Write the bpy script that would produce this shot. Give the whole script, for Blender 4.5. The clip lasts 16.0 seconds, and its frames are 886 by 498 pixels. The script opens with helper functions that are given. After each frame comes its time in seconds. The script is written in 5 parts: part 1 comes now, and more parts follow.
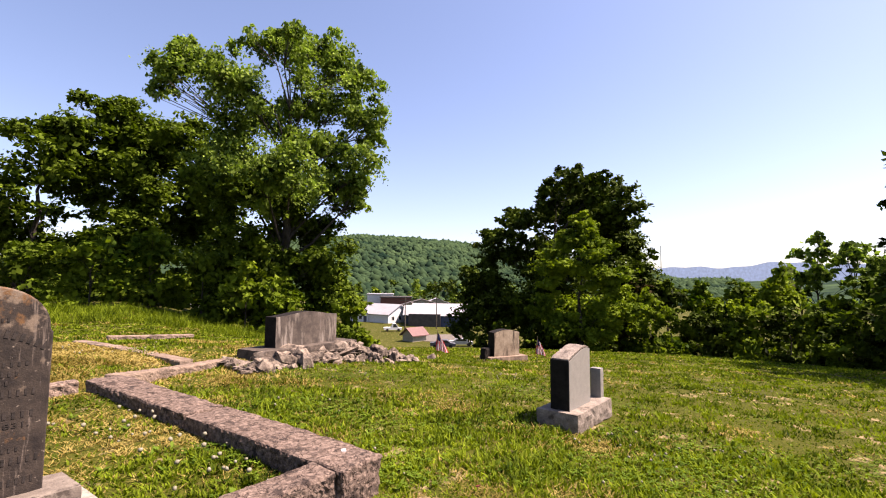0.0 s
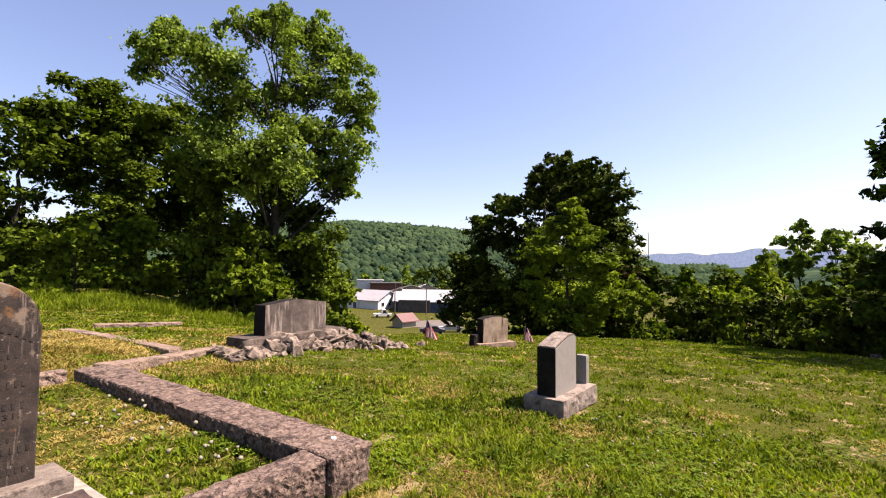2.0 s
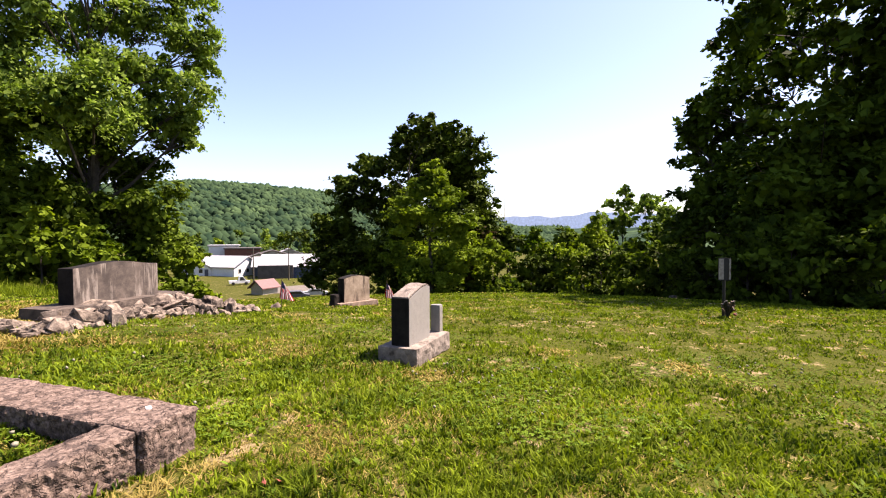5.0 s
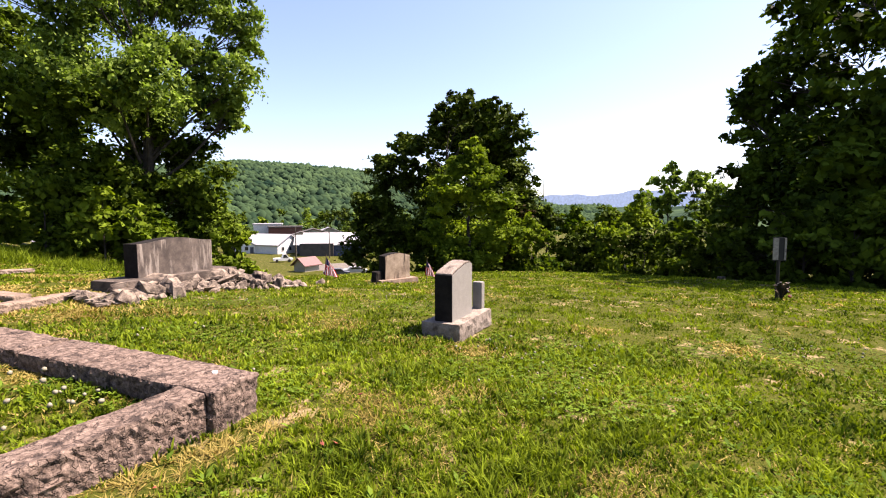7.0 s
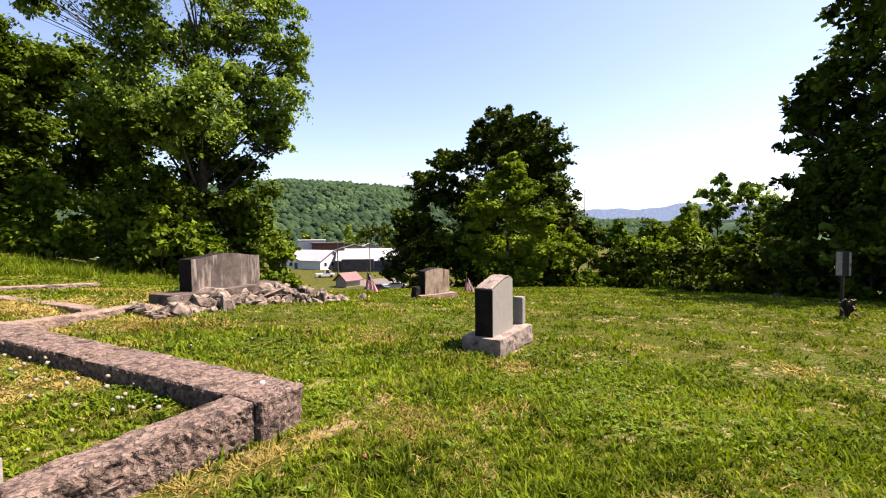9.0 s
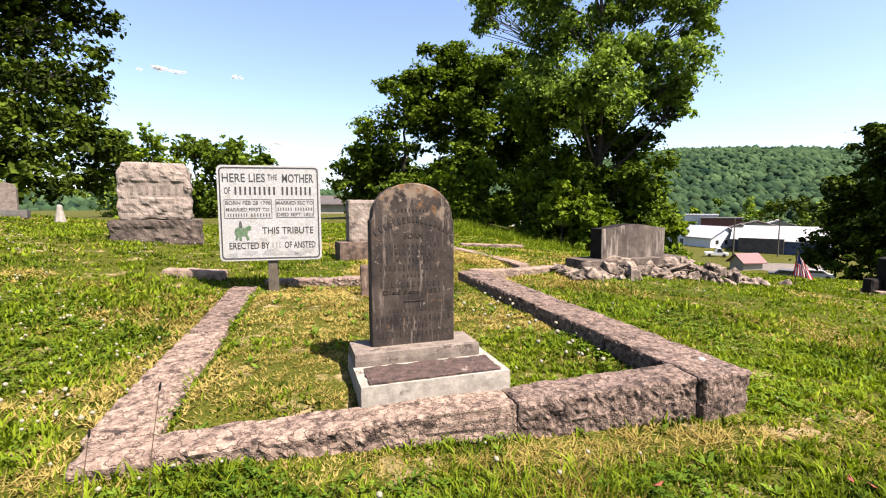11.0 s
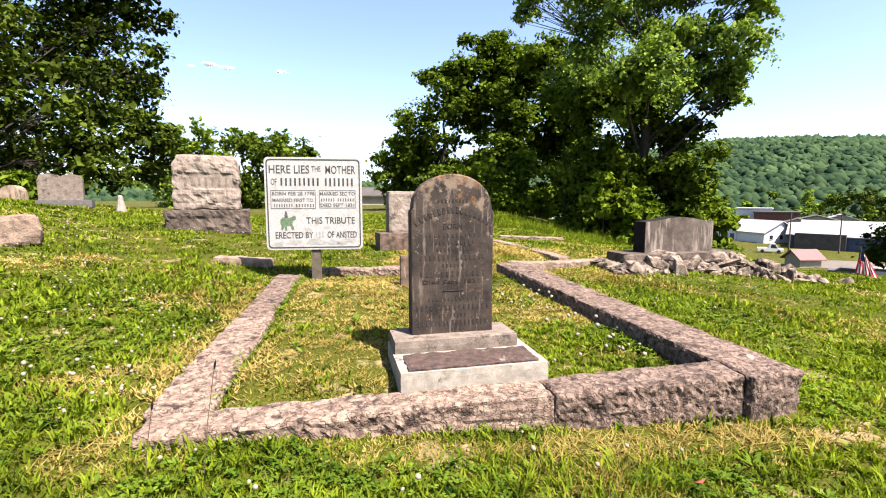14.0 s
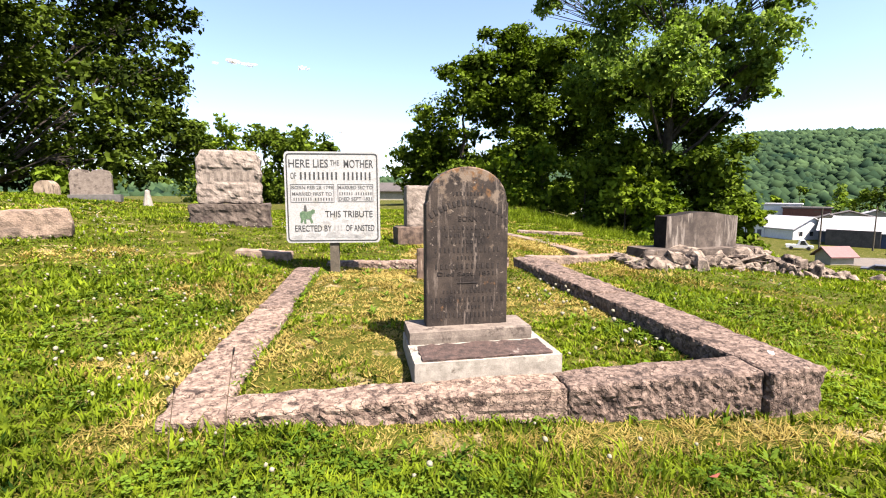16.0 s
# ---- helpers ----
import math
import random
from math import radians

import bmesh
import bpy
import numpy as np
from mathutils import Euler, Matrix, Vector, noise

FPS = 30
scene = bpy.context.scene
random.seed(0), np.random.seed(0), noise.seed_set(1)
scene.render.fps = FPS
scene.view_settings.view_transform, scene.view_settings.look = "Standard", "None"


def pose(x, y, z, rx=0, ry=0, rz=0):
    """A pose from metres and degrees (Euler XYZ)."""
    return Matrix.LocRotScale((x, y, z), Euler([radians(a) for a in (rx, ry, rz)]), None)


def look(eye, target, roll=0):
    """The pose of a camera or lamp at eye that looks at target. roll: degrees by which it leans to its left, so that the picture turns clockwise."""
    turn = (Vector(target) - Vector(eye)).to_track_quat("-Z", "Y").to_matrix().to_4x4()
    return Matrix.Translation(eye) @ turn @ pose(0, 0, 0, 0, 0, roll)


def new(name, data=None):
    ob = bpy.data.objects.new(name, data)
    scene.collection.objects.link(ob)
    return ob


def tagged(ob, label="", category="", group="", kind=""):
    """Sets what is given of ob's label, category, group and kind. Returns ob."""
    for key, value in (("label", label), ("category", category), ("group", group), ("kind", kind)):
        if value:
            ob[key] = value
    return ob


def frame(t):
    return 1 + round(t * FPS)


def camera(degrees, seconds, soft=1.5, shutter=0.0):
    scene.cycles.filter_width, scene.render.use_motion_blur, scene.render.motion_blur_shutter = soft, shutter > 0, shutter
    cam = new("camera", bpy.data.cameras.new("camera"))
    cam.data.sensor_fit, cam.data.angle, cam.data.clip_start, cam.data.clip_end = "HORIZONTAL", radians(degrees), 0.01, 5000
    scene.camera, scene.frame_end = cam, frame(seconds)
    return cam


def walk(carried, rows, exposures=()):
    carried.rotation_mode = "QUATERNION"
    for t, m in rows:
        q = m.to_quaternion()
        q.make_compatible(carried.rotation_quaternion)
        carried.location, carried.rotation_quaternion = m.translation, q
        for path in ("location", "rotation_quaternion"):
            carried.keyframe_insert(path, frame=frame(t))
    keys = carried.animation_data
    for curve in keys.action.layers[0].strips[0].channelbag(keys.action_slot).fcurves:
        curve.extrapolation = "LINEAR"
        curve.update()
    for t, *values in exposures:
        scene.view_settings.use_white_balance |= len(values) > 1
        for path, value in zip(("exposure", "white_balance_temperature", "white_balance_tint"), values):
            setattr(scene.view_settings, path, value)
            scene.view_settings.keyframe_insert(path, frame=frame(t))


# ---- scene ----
cam = camera(87.2, 16.0, soft=1.1)
PATH = [
    (0, (0.281, -0.305, 1.294), (1.796, 0.992, 1.451), 0.5),
    (0.5, (0.432, -0.485, 1.298), (2.051, 0.68, 1.43), 0.2),
    (1, (0.473, -0.542, 1.289), (2.165, 0.517, 1.41), -0.2),
    (1.5, (0.396, -0.428, 1.329), (2.006, 0.753, 1.445), -0.4),
    (2, (0.254, -0.34, 1.332), (1.8, 0.925, 1.43), 0.5),
    (2.5, (0.201, -0.291, 1.309), (1.728, 1.0, 1.358), 1.4),
    (3, (0.275, -0.281, 1.183), (1.863, 0.934, 1.213), 1.4),
    (3.5, (0.437, -0.376, 1.173), (2.169, 0.624, 1.207), 1.5),
    (3.7, (0.515, -0.47, 1.192), (2.297, 0.437, 1.224), 1.2),
    (5.8, (0.481, -0.345, 1.18), (2.324, 0.429, 1.115), -0.3),
    (6, (0.468, -0.349, 1.205), (2.296, 0.458, 1.115), -0.4),
    (6.5, (0.436, -0.32, 1.183), (2.224, 0.563, 1.039), -0.2),
    (7, (0.433, -0.337, 1.164), (2.201, 0.587, 1.015), -0.2),
    (7.5, (0.357, -0.264, 1.11), (2.114, 0.681, 0.97), -0.3),
    (8, (0.386, -0.296, 1.149), (2.137, 0.66, 1.013), -0.6),
    (8.5, (0.433, -0.342, 1.16), (2.18, 0.623, 1.028), -0.8),
    (9, (0.413, -0.332, 1.152), (2.1, 0.738, 1.071), -0.6),
    (9.5, (0.407, -0.297, 1.194), (1.87, 1.066, 1.152), -0.7),
    (9.8, (0.272, -0.186, 1.207), (1.519, 1.376, 1.141), -0.4),
    (10, (0.234, -0.202, 1.124), (1.279, 1.502, 1.064), -0.6),
    (10.1, (0.183, -0.128, 1.102), (1.131, 1.631, 1.013), -0.4),
    (10.2, (0.141, -0.1, 1.085), (0.979, 1.713, 0.984), -0.4),
    (10.6, (0.09, -0.085, 1.105), (0.66, 1.821, 0.955), -0.3),
    (11.2, (0.06, -0.08, 1.125), (0.47, 1.866, 0.93), -0.2),
    (12.3, (0.042, -0.079, 1.134), (0.395, 1.878, 0.92), -0.2),
    (12.5, (0.057, -0.068, 1.126), (0.402, 1.891, 0.912), -0.2),
    (13, (0.057, -0.098, 1.13), (0.383, 1.864, 0.915), -0.1),
    (13.5, (0.049, -0.111, 1.137), (0.355, 1.854, 0.919), -0.0),
    (14, (0.056, -0.107, 1.113), (0.342, 1.861, 0.896), 0.0),
    (14.5, (0.071, -0.117, 1.115), (0.338, 1.853, 0.893), 0.2),
    (15, (0.066, -0.155, 1.113), (0.313, 1.817, 0.885), 0.1),
    (15.5, (0.081, -0.153, 1.105), (0.304, 1.821, 0.871), 0.1),
    (16, (0.083, -0.132, 1.095), (0.287, 1.844, 0.858), -0.0),
]
EXPOSURES = [(0, 1.78, 7150, 30), (0.5, 1.62, 7150, 30), (1.2, 1.72, 7100, 30), (2.2, 1.68, 7050, 29), (3.0, 1.68, 7000, 29), (3.5, 1.78, 7000, 29), (6.5, 2.05, 6950, 27), (8.5, 1.94, 6950, 27), (9.0, 1.88, 6950, 26), (9.5, 1.88, 6900, 25), (10.0, 1.44, 6750, 24), (11.5, 2.17, 6650, 19), (16, 2.17, 6650, 19)]
walk(cam, [(t, look(eye, target, roll)) for t, eye, target, roll in PATH], EXPOSURES)

# ---- light ----
SUN_AZ, SUN_EL = 140.0, 57.0
world = bpy.data.worlds.new("sky_world")
scene.world = world
world.use_nodes = True
wn = world.node_tree.nodes
sky = wn.new("ShaderNodeTexSky")
sky.sky_type = "NISHITA"
sky.sun_disc = False
sky.sun_elevation, sky.sun_rotation = radians(SUN_EL), radians(SUN_AZ)
sky.air_density, sky.dust_density, sky.ozone_density = 1.0, 1.0, 2.8
wn["Background"].inputs["Strength"].default_value = 0.073
world.node_tree.links.new(sky.outputs["Color"], wn["Background"].inputs["Color"])
sun = new("sun", bpy.data.lights.new("sun", "SUN"))
sun.data.energy, sun.data.angle, sun.data.color = 5.0, radians(0.55), (1.0, 0.93, 0.82)
sa, se = radians(SUN_AZ), radians(SUN_EL)
sun.matrix_world = look((40 * math.sin(sa) * math.cos(se), 40 * math.cos(sa) * math.cos(se), 40 * math.sin(se)), (0, 0, 0))


# ---- materials ----
def toned(c, k=0.47):
    """Base colours scaled by k, the palest ones by 0.74."""
    return tuple(v * (k if max(c) < 0.68 else 0.74) for v in c)


def mat(name, c1, c2, rough=0.8, scale=6.0, bump=0.3, fine=60.0, c3=None, spots=0.6, spot_scale=2.5, metal=0.0, spec=0.3, streak=0.0, cracks=0.0):
    """A two-scale weathered surface in world space: c1 to c2 by coarse noise, c3 in larger stains."""
    c1, c2, c3 = toned(c1), toned(c2), toned(c3) if c3 else None
    m = bpy.data.materials.new(name)
    m.use_nodes = True
    nt = m.node_tree
    b = nt.nodes["Principled BSDF"]
    geo = nt.nodes.new("ShaderNodeNewGeometry")

    def noise_tex(s, detail=4.0, rough_=0.6):
        n = nt.nodes.new("ShaderNodeTexNoise")
        n.inputs["Scale"].default_value, n.inputs["Detail"].default_value, n.inputs["Roughness"].default_value = s, detail, rough_
        nt.links.new(geo.outputs["Position"], n.inputs["Vector"])
        return n

    def ramp(src, a, z, ca, cz):
        r = nt.nodes.new("ShaderNodeValToRGB")
        r.color_ramp.elements[0].position, r.color_ramp.elements[1].position = a, z
        r.color_ramp.elements[0].color, r.color_ramp.elements[1].color = (*ca, 1), (*cz, 1)
        nt.links.new(src, r.inputs["Fac"])
        return r

    n1, n2 = noise_tex(scale), noise_tex(fine, 3.0)
    col = ramp(n1.outputs["Fac"], 0.35, 0.65, c1, c2).outputs["Color"]
    if c3:
        n3 = noise_tex(spot_scale, 5.0, 0.7)
        if streak:
            mp_ = nt.nodes.new("ShaderNodeMapping")
            mp_.inputs["Scale"].default_value = (1.6, 1.6, streak)
            nt.links.new(geo.outputs["Position"], mp_.inputs["Vector"])
            nt.links.new(mp_.outputs[0], n3.inputs["Vector"])
        f3 = ramp(n3.outputs["Fac"], spots, spots + 0.09, (0, 0, 0), (1, 1, 1))
        mx = nt.nodes.new("ShaderNodeMixRGB")
        nt.links.new(f3.outputs["Color"], mx.inputs["Fac"])
        nt.links.new(col, mx.inputs["Color1"])
        mx.inputs["Color2"].default_value = (*c3, 1)
        col = mx.outputs["Color"]
    grain = ramp(n2.outputs["Fac"], 0.3, 0.7, (0.72, 0.72, 0.72), (1.18, 1.18, 1.18))
    mul = nt.nodes.new("ShaderNodeMixRGB")
    mul.blend_type = "MULTIPLY"
    mul.inputs["Fac"].default_value = 1.0
    nt.links.new(col, mul.inputs["Color1"])
    nt.links.new(grain.outputs["Color"], mul.inputs["Color2"])
    col = mul.outputs["Color"]
    relief = None
    if cracks:
        # wandering dark veins and cracks
        dist = nt.nodes.new("ShaderNodeMath")
        dist.operation = "SUBTRACT"
        nt.links.new(noise_tex(cracks, 3.0, 0.55).outputs["Fac"], dist.inputs[0])
        dist.inputs[1].default_value = 0.5
        away = nt.nodes.new("ShaderNodeMath")
        away.operation = "ABSOLUTE"
        nt.links.new(dist.outputs[0], away.inputs[0])
        fr = ramp(away.outputs[0], 0.0, 0.028, (0.34, 0.30, 0.28), (1, 1, 1))
        mc = nt.nodes.new("ShaderNodeMixRGB")
        mc.blend_type = "MULTIPLY"
        mc.inputs["Fac"].default_value = 0.8
        nt.links.new(col, mc.inputs["Color1"])
        nt.links.new(fr.outputs["Color"], mc.inputs["Color2"])
        col, relief = mc.outputs["Color"], fr.outputs["Color"]
    nt.links.new(col, b.inputs["Base Color"])
    b.inputs["Roughness"].default_value, b.inputs["Metallic"].default_value = rough, metal
    b.inputs["Specular IOR Level"].default_value = spec
    if bump:
        add = nt.nodes.new("ShaderNodeMath")
        nt.links.new(n1.outputs["Fac"], add.inputs[0])
        nt.links.new(n2.outputs["Fac"], add.inputs[1])
        bp = nt.nodes.new("ShaderNodeBump")
        bp.inputs["Strength"].default_value, bp.inputs["Distance"].default_value = bump, 0.6 / fine
        height = add.outputs[0]
        if relief:
            plus = nt.nodes.new("ShaderNodeMath")
            nt.links.new(height, plus.inputs[0])
            nt.links.new(relief, plus.inputs[1])
            height = plus.outputs[0]
        nt.links.new(height, bp.inputs["Height"])
        nt.links.new(bp.outputs["Normal"], b.inputs["Normal"])
    return m


def leaf_mat(name, dark, light, through_col, share=0.35, patch=0.25, rough=0.5, fine=0.0):
    """Leaves and blades: colour by island and by broad patches, part of the light passes through."""
    dark, light = toned(dark, 0.42), toned(light, 0.58)
    m = bpy.data.materials.new(name)
    m.use_nodes = True
    nt = m.node_tree
    b = nt.nodes["Principled BSDF"]
    out = nt.nodes["Material Output"]
    geo = nt.nodes.new("ShaderNodeNewGeometry")
    n = nt.nodes.new("ShaderNodeTexNoise")
    n.inputs["Scale"].default_value, n.inputs["Detail"].default_value = patch, 3.0
    nt.links.new(geo.outputs["Position"], n.inputs["Vector"])
    mixf = nt.nodes.new("ShaderNodeMath")
    mixf.operation = "MULTIPLY_ADD"
    nt.links.new(geo.outputs["Random Per Island"], mixf.inputs[0])
    mixf.inputs[1].default_value = 0.4
    sub = nt.nodes.new("ShaderNodeMath")
    sub.operation = "MULTIPLY_ADD"
    nt.links.new(n.outputs["Fac"], sub.inputs[0])
    sub.inputs[1].default_value, sub.inputs[2].default_value = (1.3, -1.15) if fine else (2.0, -0.77)
    nt.links.new(sub.outputs[0], mixf.inputs[2])
    if fine:
        n2 = nt.nodes.new("ShaderNodeTexNoise")
        n2.inputs["Scale"].default_value, n2.inputs["Detail"].default_value = fine, 2.0
        nt.links.new(geo.outputs["Position"], n2.inputs["Vector"])
        f2 = nt.nodes.new("ShaderNodeMath")
        f2.operation = "MULTIPLY_ADD"
        nt.links.new(n2.outputs["Fac"], f2.inputs[0])
        f2.inputs[1].default_value = 1.6
        nt.links.new(mixf.outputs[0], f2.inputs[2])
        mixf = f2
    r = nt.nodes.new("ShaderNodeValToRGB")
    r.color_ramp.elements[0].color, r.color_ramp.elements[1].color = (*dark, 1), (*light, 1)
    nt.links.new(mixf.outputs[0], r.inputs["Fac"])
    nt.links.new(r.outputs["Color"], b.inputs["Base Color"])
    b.inputs["Roughness"].default_value, b.inputs["Specular IOR Level"].default_value = max(rough, 0.65), 0.03
    tr = nt.nodes.new("ShaderNodeBsdfTranslucent")
    mul = nt.nodes.new("ShaderNodeMixRGB")
    mul.blend_type = "MULTIPLY"
    mul.inputs["Fac"].default_value = 1.0
    nt.links.new(r.outputs["Color"], mul.inputs["Color1"])
    mul.inputs["Color2"].default_value = (*through_col, 1)
    nt.links.new(mul.outputs["Color"], tr.inputs["Color"])
    ms = nt.nodes.new("ShaderNodeMixShader")
    ms.inputs["Fac"].default_value = share
    nt.links.new(b.outputs[0], ms.inputs[1])
    nt.links.new(tr.outputs[0], ms.inputs[2])
    nt.links.new(ms.outputs[0], out.inputs["Surface"])
    return m


# thatch colour darkened so that gaps between blades look shaded
M_SOIL = mat("lawn_thatch", (0.042, 0.062, 0.006), (0.14, 0.14, 0.021), 0.95, 60.0, 1.0, 140.0, (0.45, 0.34, 0.18), 0.57, 2.6, spec=0.05)
M_GRASS = leaf_mat("grass_green", (0.012, 0.045, 0.005), (0.285, 0.385, 0.022), (1.3, 1.35, 0.45), 0.3, 1.1, 0.6, 9.0)
M_STRAW = leaf_mat("grass_dry", (0.28, 0.22, 0.045), (0.62, 0.49, 0.16), (1.0, 0.9, 0.5), 0.3, 0.9, 0.7)
M_CLOVER = leaf_mat("clover_green", (0.05, 0.12, 0.012), (0.23, 0.36, 0.035), (1.2, 1.4, 0.5), 0.3, 1.5)
M_PETAL = mat("clover_white", (0.46, 0.435, 0.32), (0.31, 0.285, 0.18), 0.8, 90, 0.0, 200)
M_LEAF_A = leaf_mat("leaf_airy", (0.022, 0.06, 0.012), (0.42, 0.59, 0.10), (1.2, 1.4, 0.5), 0.28, 1.1)
M_LEAF_B = leaf_mat("leaf_deep", (0.009, 0.027, 0.003), (0.21, 0.31, 0.028), (1.2, 1.4, 0.4), 0.22, 0.9)
# deep tone partly stands in for shade within and under crowns
M_LEAF_D = leaf_mat("leaf_sombre", (0.005, 0.015, 0.002), (0.125, 0.185, 0.018), (1.2, 1.4, 0.4), 0.12, 0.9)
M_LEAF_E = leaf_mat("leaf_broad", (0.006, 0.019, 0.003), (0.155, 0.25, 0.025), (1.2, 1.4, 0.4), 0.14, 0.8)
M_LEAF_C = leaf_mat("leaf_fresh", (0.05, 0.11, 0.008), (0.32, 0.44, 0.035), (1.3, 1.4, 0.4), 0.28, 0.3)
M_RUST = leaf_mat("leaf_rusty", (0.02, 0.018, 0.006), (0.16, 0.13, 0.045), (1.2, 1.1, 0.5), 0.2, 0.6)
# green drawn slightly towards blue, standing in for distance haze
M_WOODS = leaf_mat("woods_far", (0.014, 0.042, 0.026), (0.088, 0.15, 0.062), (1.2, 1.3, 0.6), 0.10, 0.03, 0.9)
M_BARK = mat("bark", (0.05, 0.04, 0.03), (0.11, 0.09, 0.07), 0.95, 5, 0.8, 30)
M_KERB = mat("kerb_sandstone", (0.52, 0.385, 0.295), (0.21, 0.143, 0.109), 0.95, 22.0, 1.0, 75.0, (0.075, 0.05, 0.038), 0.54, 9.0, cracks=13.0)
M_KERB_DARK = mat("kerb_sandstone_stained", (0.39, 0.285, 0.225), (0.125, 0.083, 0.062), 0.95, 26.0, 1.0, 70.0, (0.06, 0.04, 0.031), 0.54, 7.0, cracks=12.0)
M_SAND = mat("pale_sandstone", (0.46, 0.34, 0.25), (0.24, 0.17, 0.125), 0.92, 6.0, 0.9, 50.0, (0.16, 0.12, 0.09), 0.56, 3.0)
M_TOMB = mat("dark_marble", (0.24, 0.165, 0.118), (0.074, 0.050, 0.037), 0.8, 12.0, 0.4, 110.0, (0.46, 0.36, 0.27), 0.60, 9.0, streak=0.3)


def aged_marble(name):
    """Dark soiled marble: pale runs down the face, tan and orange lichen towards the top."""
    m = mat(name, (0.085, 0.063, 0.047), (0.022, 0.016, 0.013), 0.85, 7.0, 0.5, 120.0, (0.22, 0.175, 0.14), 0.56, 15.0, streak=0.14)
    nt = m.node_tree
    b = nt.nodes["Principled BSDF"]
    tc = nt.nodes.new("ShaderNodeTexCoord")
    sep = nt.nodes.new("ShaderNodeSeparateXYZ")
    nt.links.new(tc.outputs["Object"], sep.inputs[0])
    col = b.inputs["Base Color"].links[0].from_socket
    for scale, detail, lo, hi, gain, colour in ((9.0, 6.0, 0.9, 1.4, 0.24, (0.13, 0.098, 0.07)), (12.0, 5.0, 1.06, 1.34, 0.15, (0.11, 0.055, 0.02)), (34.0, 4.0, 0.2, 1.5, 0.04, (0.2, 0.165, 0.13))):
        n = nt.nodes.new("ShaderNodeTexNoise")
        n.inputs["Scale"].default_value, n.inputs["Detail"].default_value, n.inputs["Roughness"].default_value = scale, detail, 0.65
        nt.links.new(tc.outputs["Object"], n.inputs["Vector"])
        up = nt.nodes.new("ShaderNodeMapRange")
        up.inputs["From Min"].default_value, up.inputs["From Max"].default_value = lo, hi
        up.inputs["To Min"].default_value, up.inputs["To Max"].default_value = 0.0, gain
        nt.links.new(sep.outputs["Z"], up.inputs["Value"])
        add = nt.nodes.new("ShaderNodeMath")
        nt.links.new(n.outputs["Fac"], add.inputs[0])
        nt.links.new(up.outputs[0], add.inputs[1])
        r = nt.nodes.new("ShaderNodeMapRange")
        r.inputs["From Min"].default_value, r.inputs["From Max"].default_value = 0.66, 0.76
        nt.links.new(add.outputs[0], r.inputs["Value"])
        mx = nt.nodes.new("ShaderNodeMixRGB")
        nt.links.new(r.outputs[0], mx.inputs["Fac"])
        nt.links.new(col, mx.inputs["Color1"])
        mx.inputs["Color2"].default_value = (*colour, 1)
        col = mx.outputs["Color"]
    nt.links.new(col, b.inputs["Base Color"])
    return m


M_AGED = aged_marble("aged_marble")
M_LETTER = mat("weathered_letter", (0.02, 0.016, 0.013), (0.06, 0.046, 0.038), 0.8, 20, 0.3, 90)
M_BASE = mat("grey_granite", (0.54, 0.50, 0.42), (0.35, 0.32, 0.265), 0.85, 16.0, 0.25, 160.0, (0.16, 0.125, 0.095), 0.60, 9.0)
M_PLINTH = mat("weathered_plinth", (0.34, 0.285, 0.23), (0.20, 0.16, 0.13), 0.9, 14.0, 0.4, 120.0, (0.11, 0.085, 0.068), 0.56, 8.0)
M_MORTAR = mat("brown_mortar", (0.15, 0.095, 0.078), (0.065, 0.045, 0.038), 0.95, 22, 1.0, 90, (0.50, 0.42, 0.36), 0.62, 9.0)
M_ROCKFACE = mat("rockface_granite", (0.46, 0.385, 0.315), (0.26, 0.21, 0.17), 0.85, 8, 1.0, 60, (0.11, 0.085, 0.065), 0.57, 4.0)
M_ROCKDARK = mat("rockface_dark", (0.21, 0.165, 0.13), (0.075, 0.058, 0.045), 0.9, 6, 1.0, 50, (0.07, 0.05, 0.04), 0.53, 4.0)
M_STONE_GREY = mat("polished_grey", (0.20, 0.19, 0.17), (0.14, 0.133, 0.12), 0.6, 12, 0.15, 180, (0.15, 0.145, 0.135), 0.64, 3.0, spec=0.2)
# near-black: shade on headstone sides put into colour; also one dark stone
M_STONE_SHADE_DARK = mat("shade_dark_stone", (0.035, 0.03, 0.026), (0.018, 0.015, 0.013), 0.85, 9, 0.6, 70, (0.09, 0.075, 0.06), 0.66, 6.0, spec=0.1)
# paler tone of the same stone, painted for its lit front
M_STONE_FACE = mat("lit_grey_stone", (0.42, 0.40, 0.36), (0.36, 0.345, 0.31), 0.5, 12, 0.1, 180, (0.33, 0.315, 0.28), 0.64, 3.0, spec=0.4)
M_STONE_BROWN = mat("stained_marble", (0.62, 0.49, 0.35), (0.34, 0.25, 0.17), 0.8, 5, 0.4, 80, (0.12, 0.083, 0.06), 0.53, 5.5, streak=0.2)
M_STONE_BIG = mat("stained_granite", (0.20, 0.16, 0.13), (0.08, 0.063, 0.052), 0.65, 6, 0.3, 90, (0.40, 0.345, 0.29), 0.545, 7.0, streak=0.16)
M_RUBBLE = mat("rubble_stone", (0.52, 0.415, 0.32), (0.11, 0.082, 0.062), 0.95, 8, 1.0, 40, (0.045, 0.033, 0.026), 0.52, 5.0)
M_SIGN = mat("sign_white", (0.675, 0.675, 0.645), (0.61, 0.61, 0.58), 0.45, 3, 0.05, 60, (0.54, 0.53, 0.47), 0.58, 5.0)
M_SIGN_INK = mat("sign_black", (0.045, 0.05, 0.05), (0.10, 0.105, 0.10), 0.6, 30, 0.0, 90)
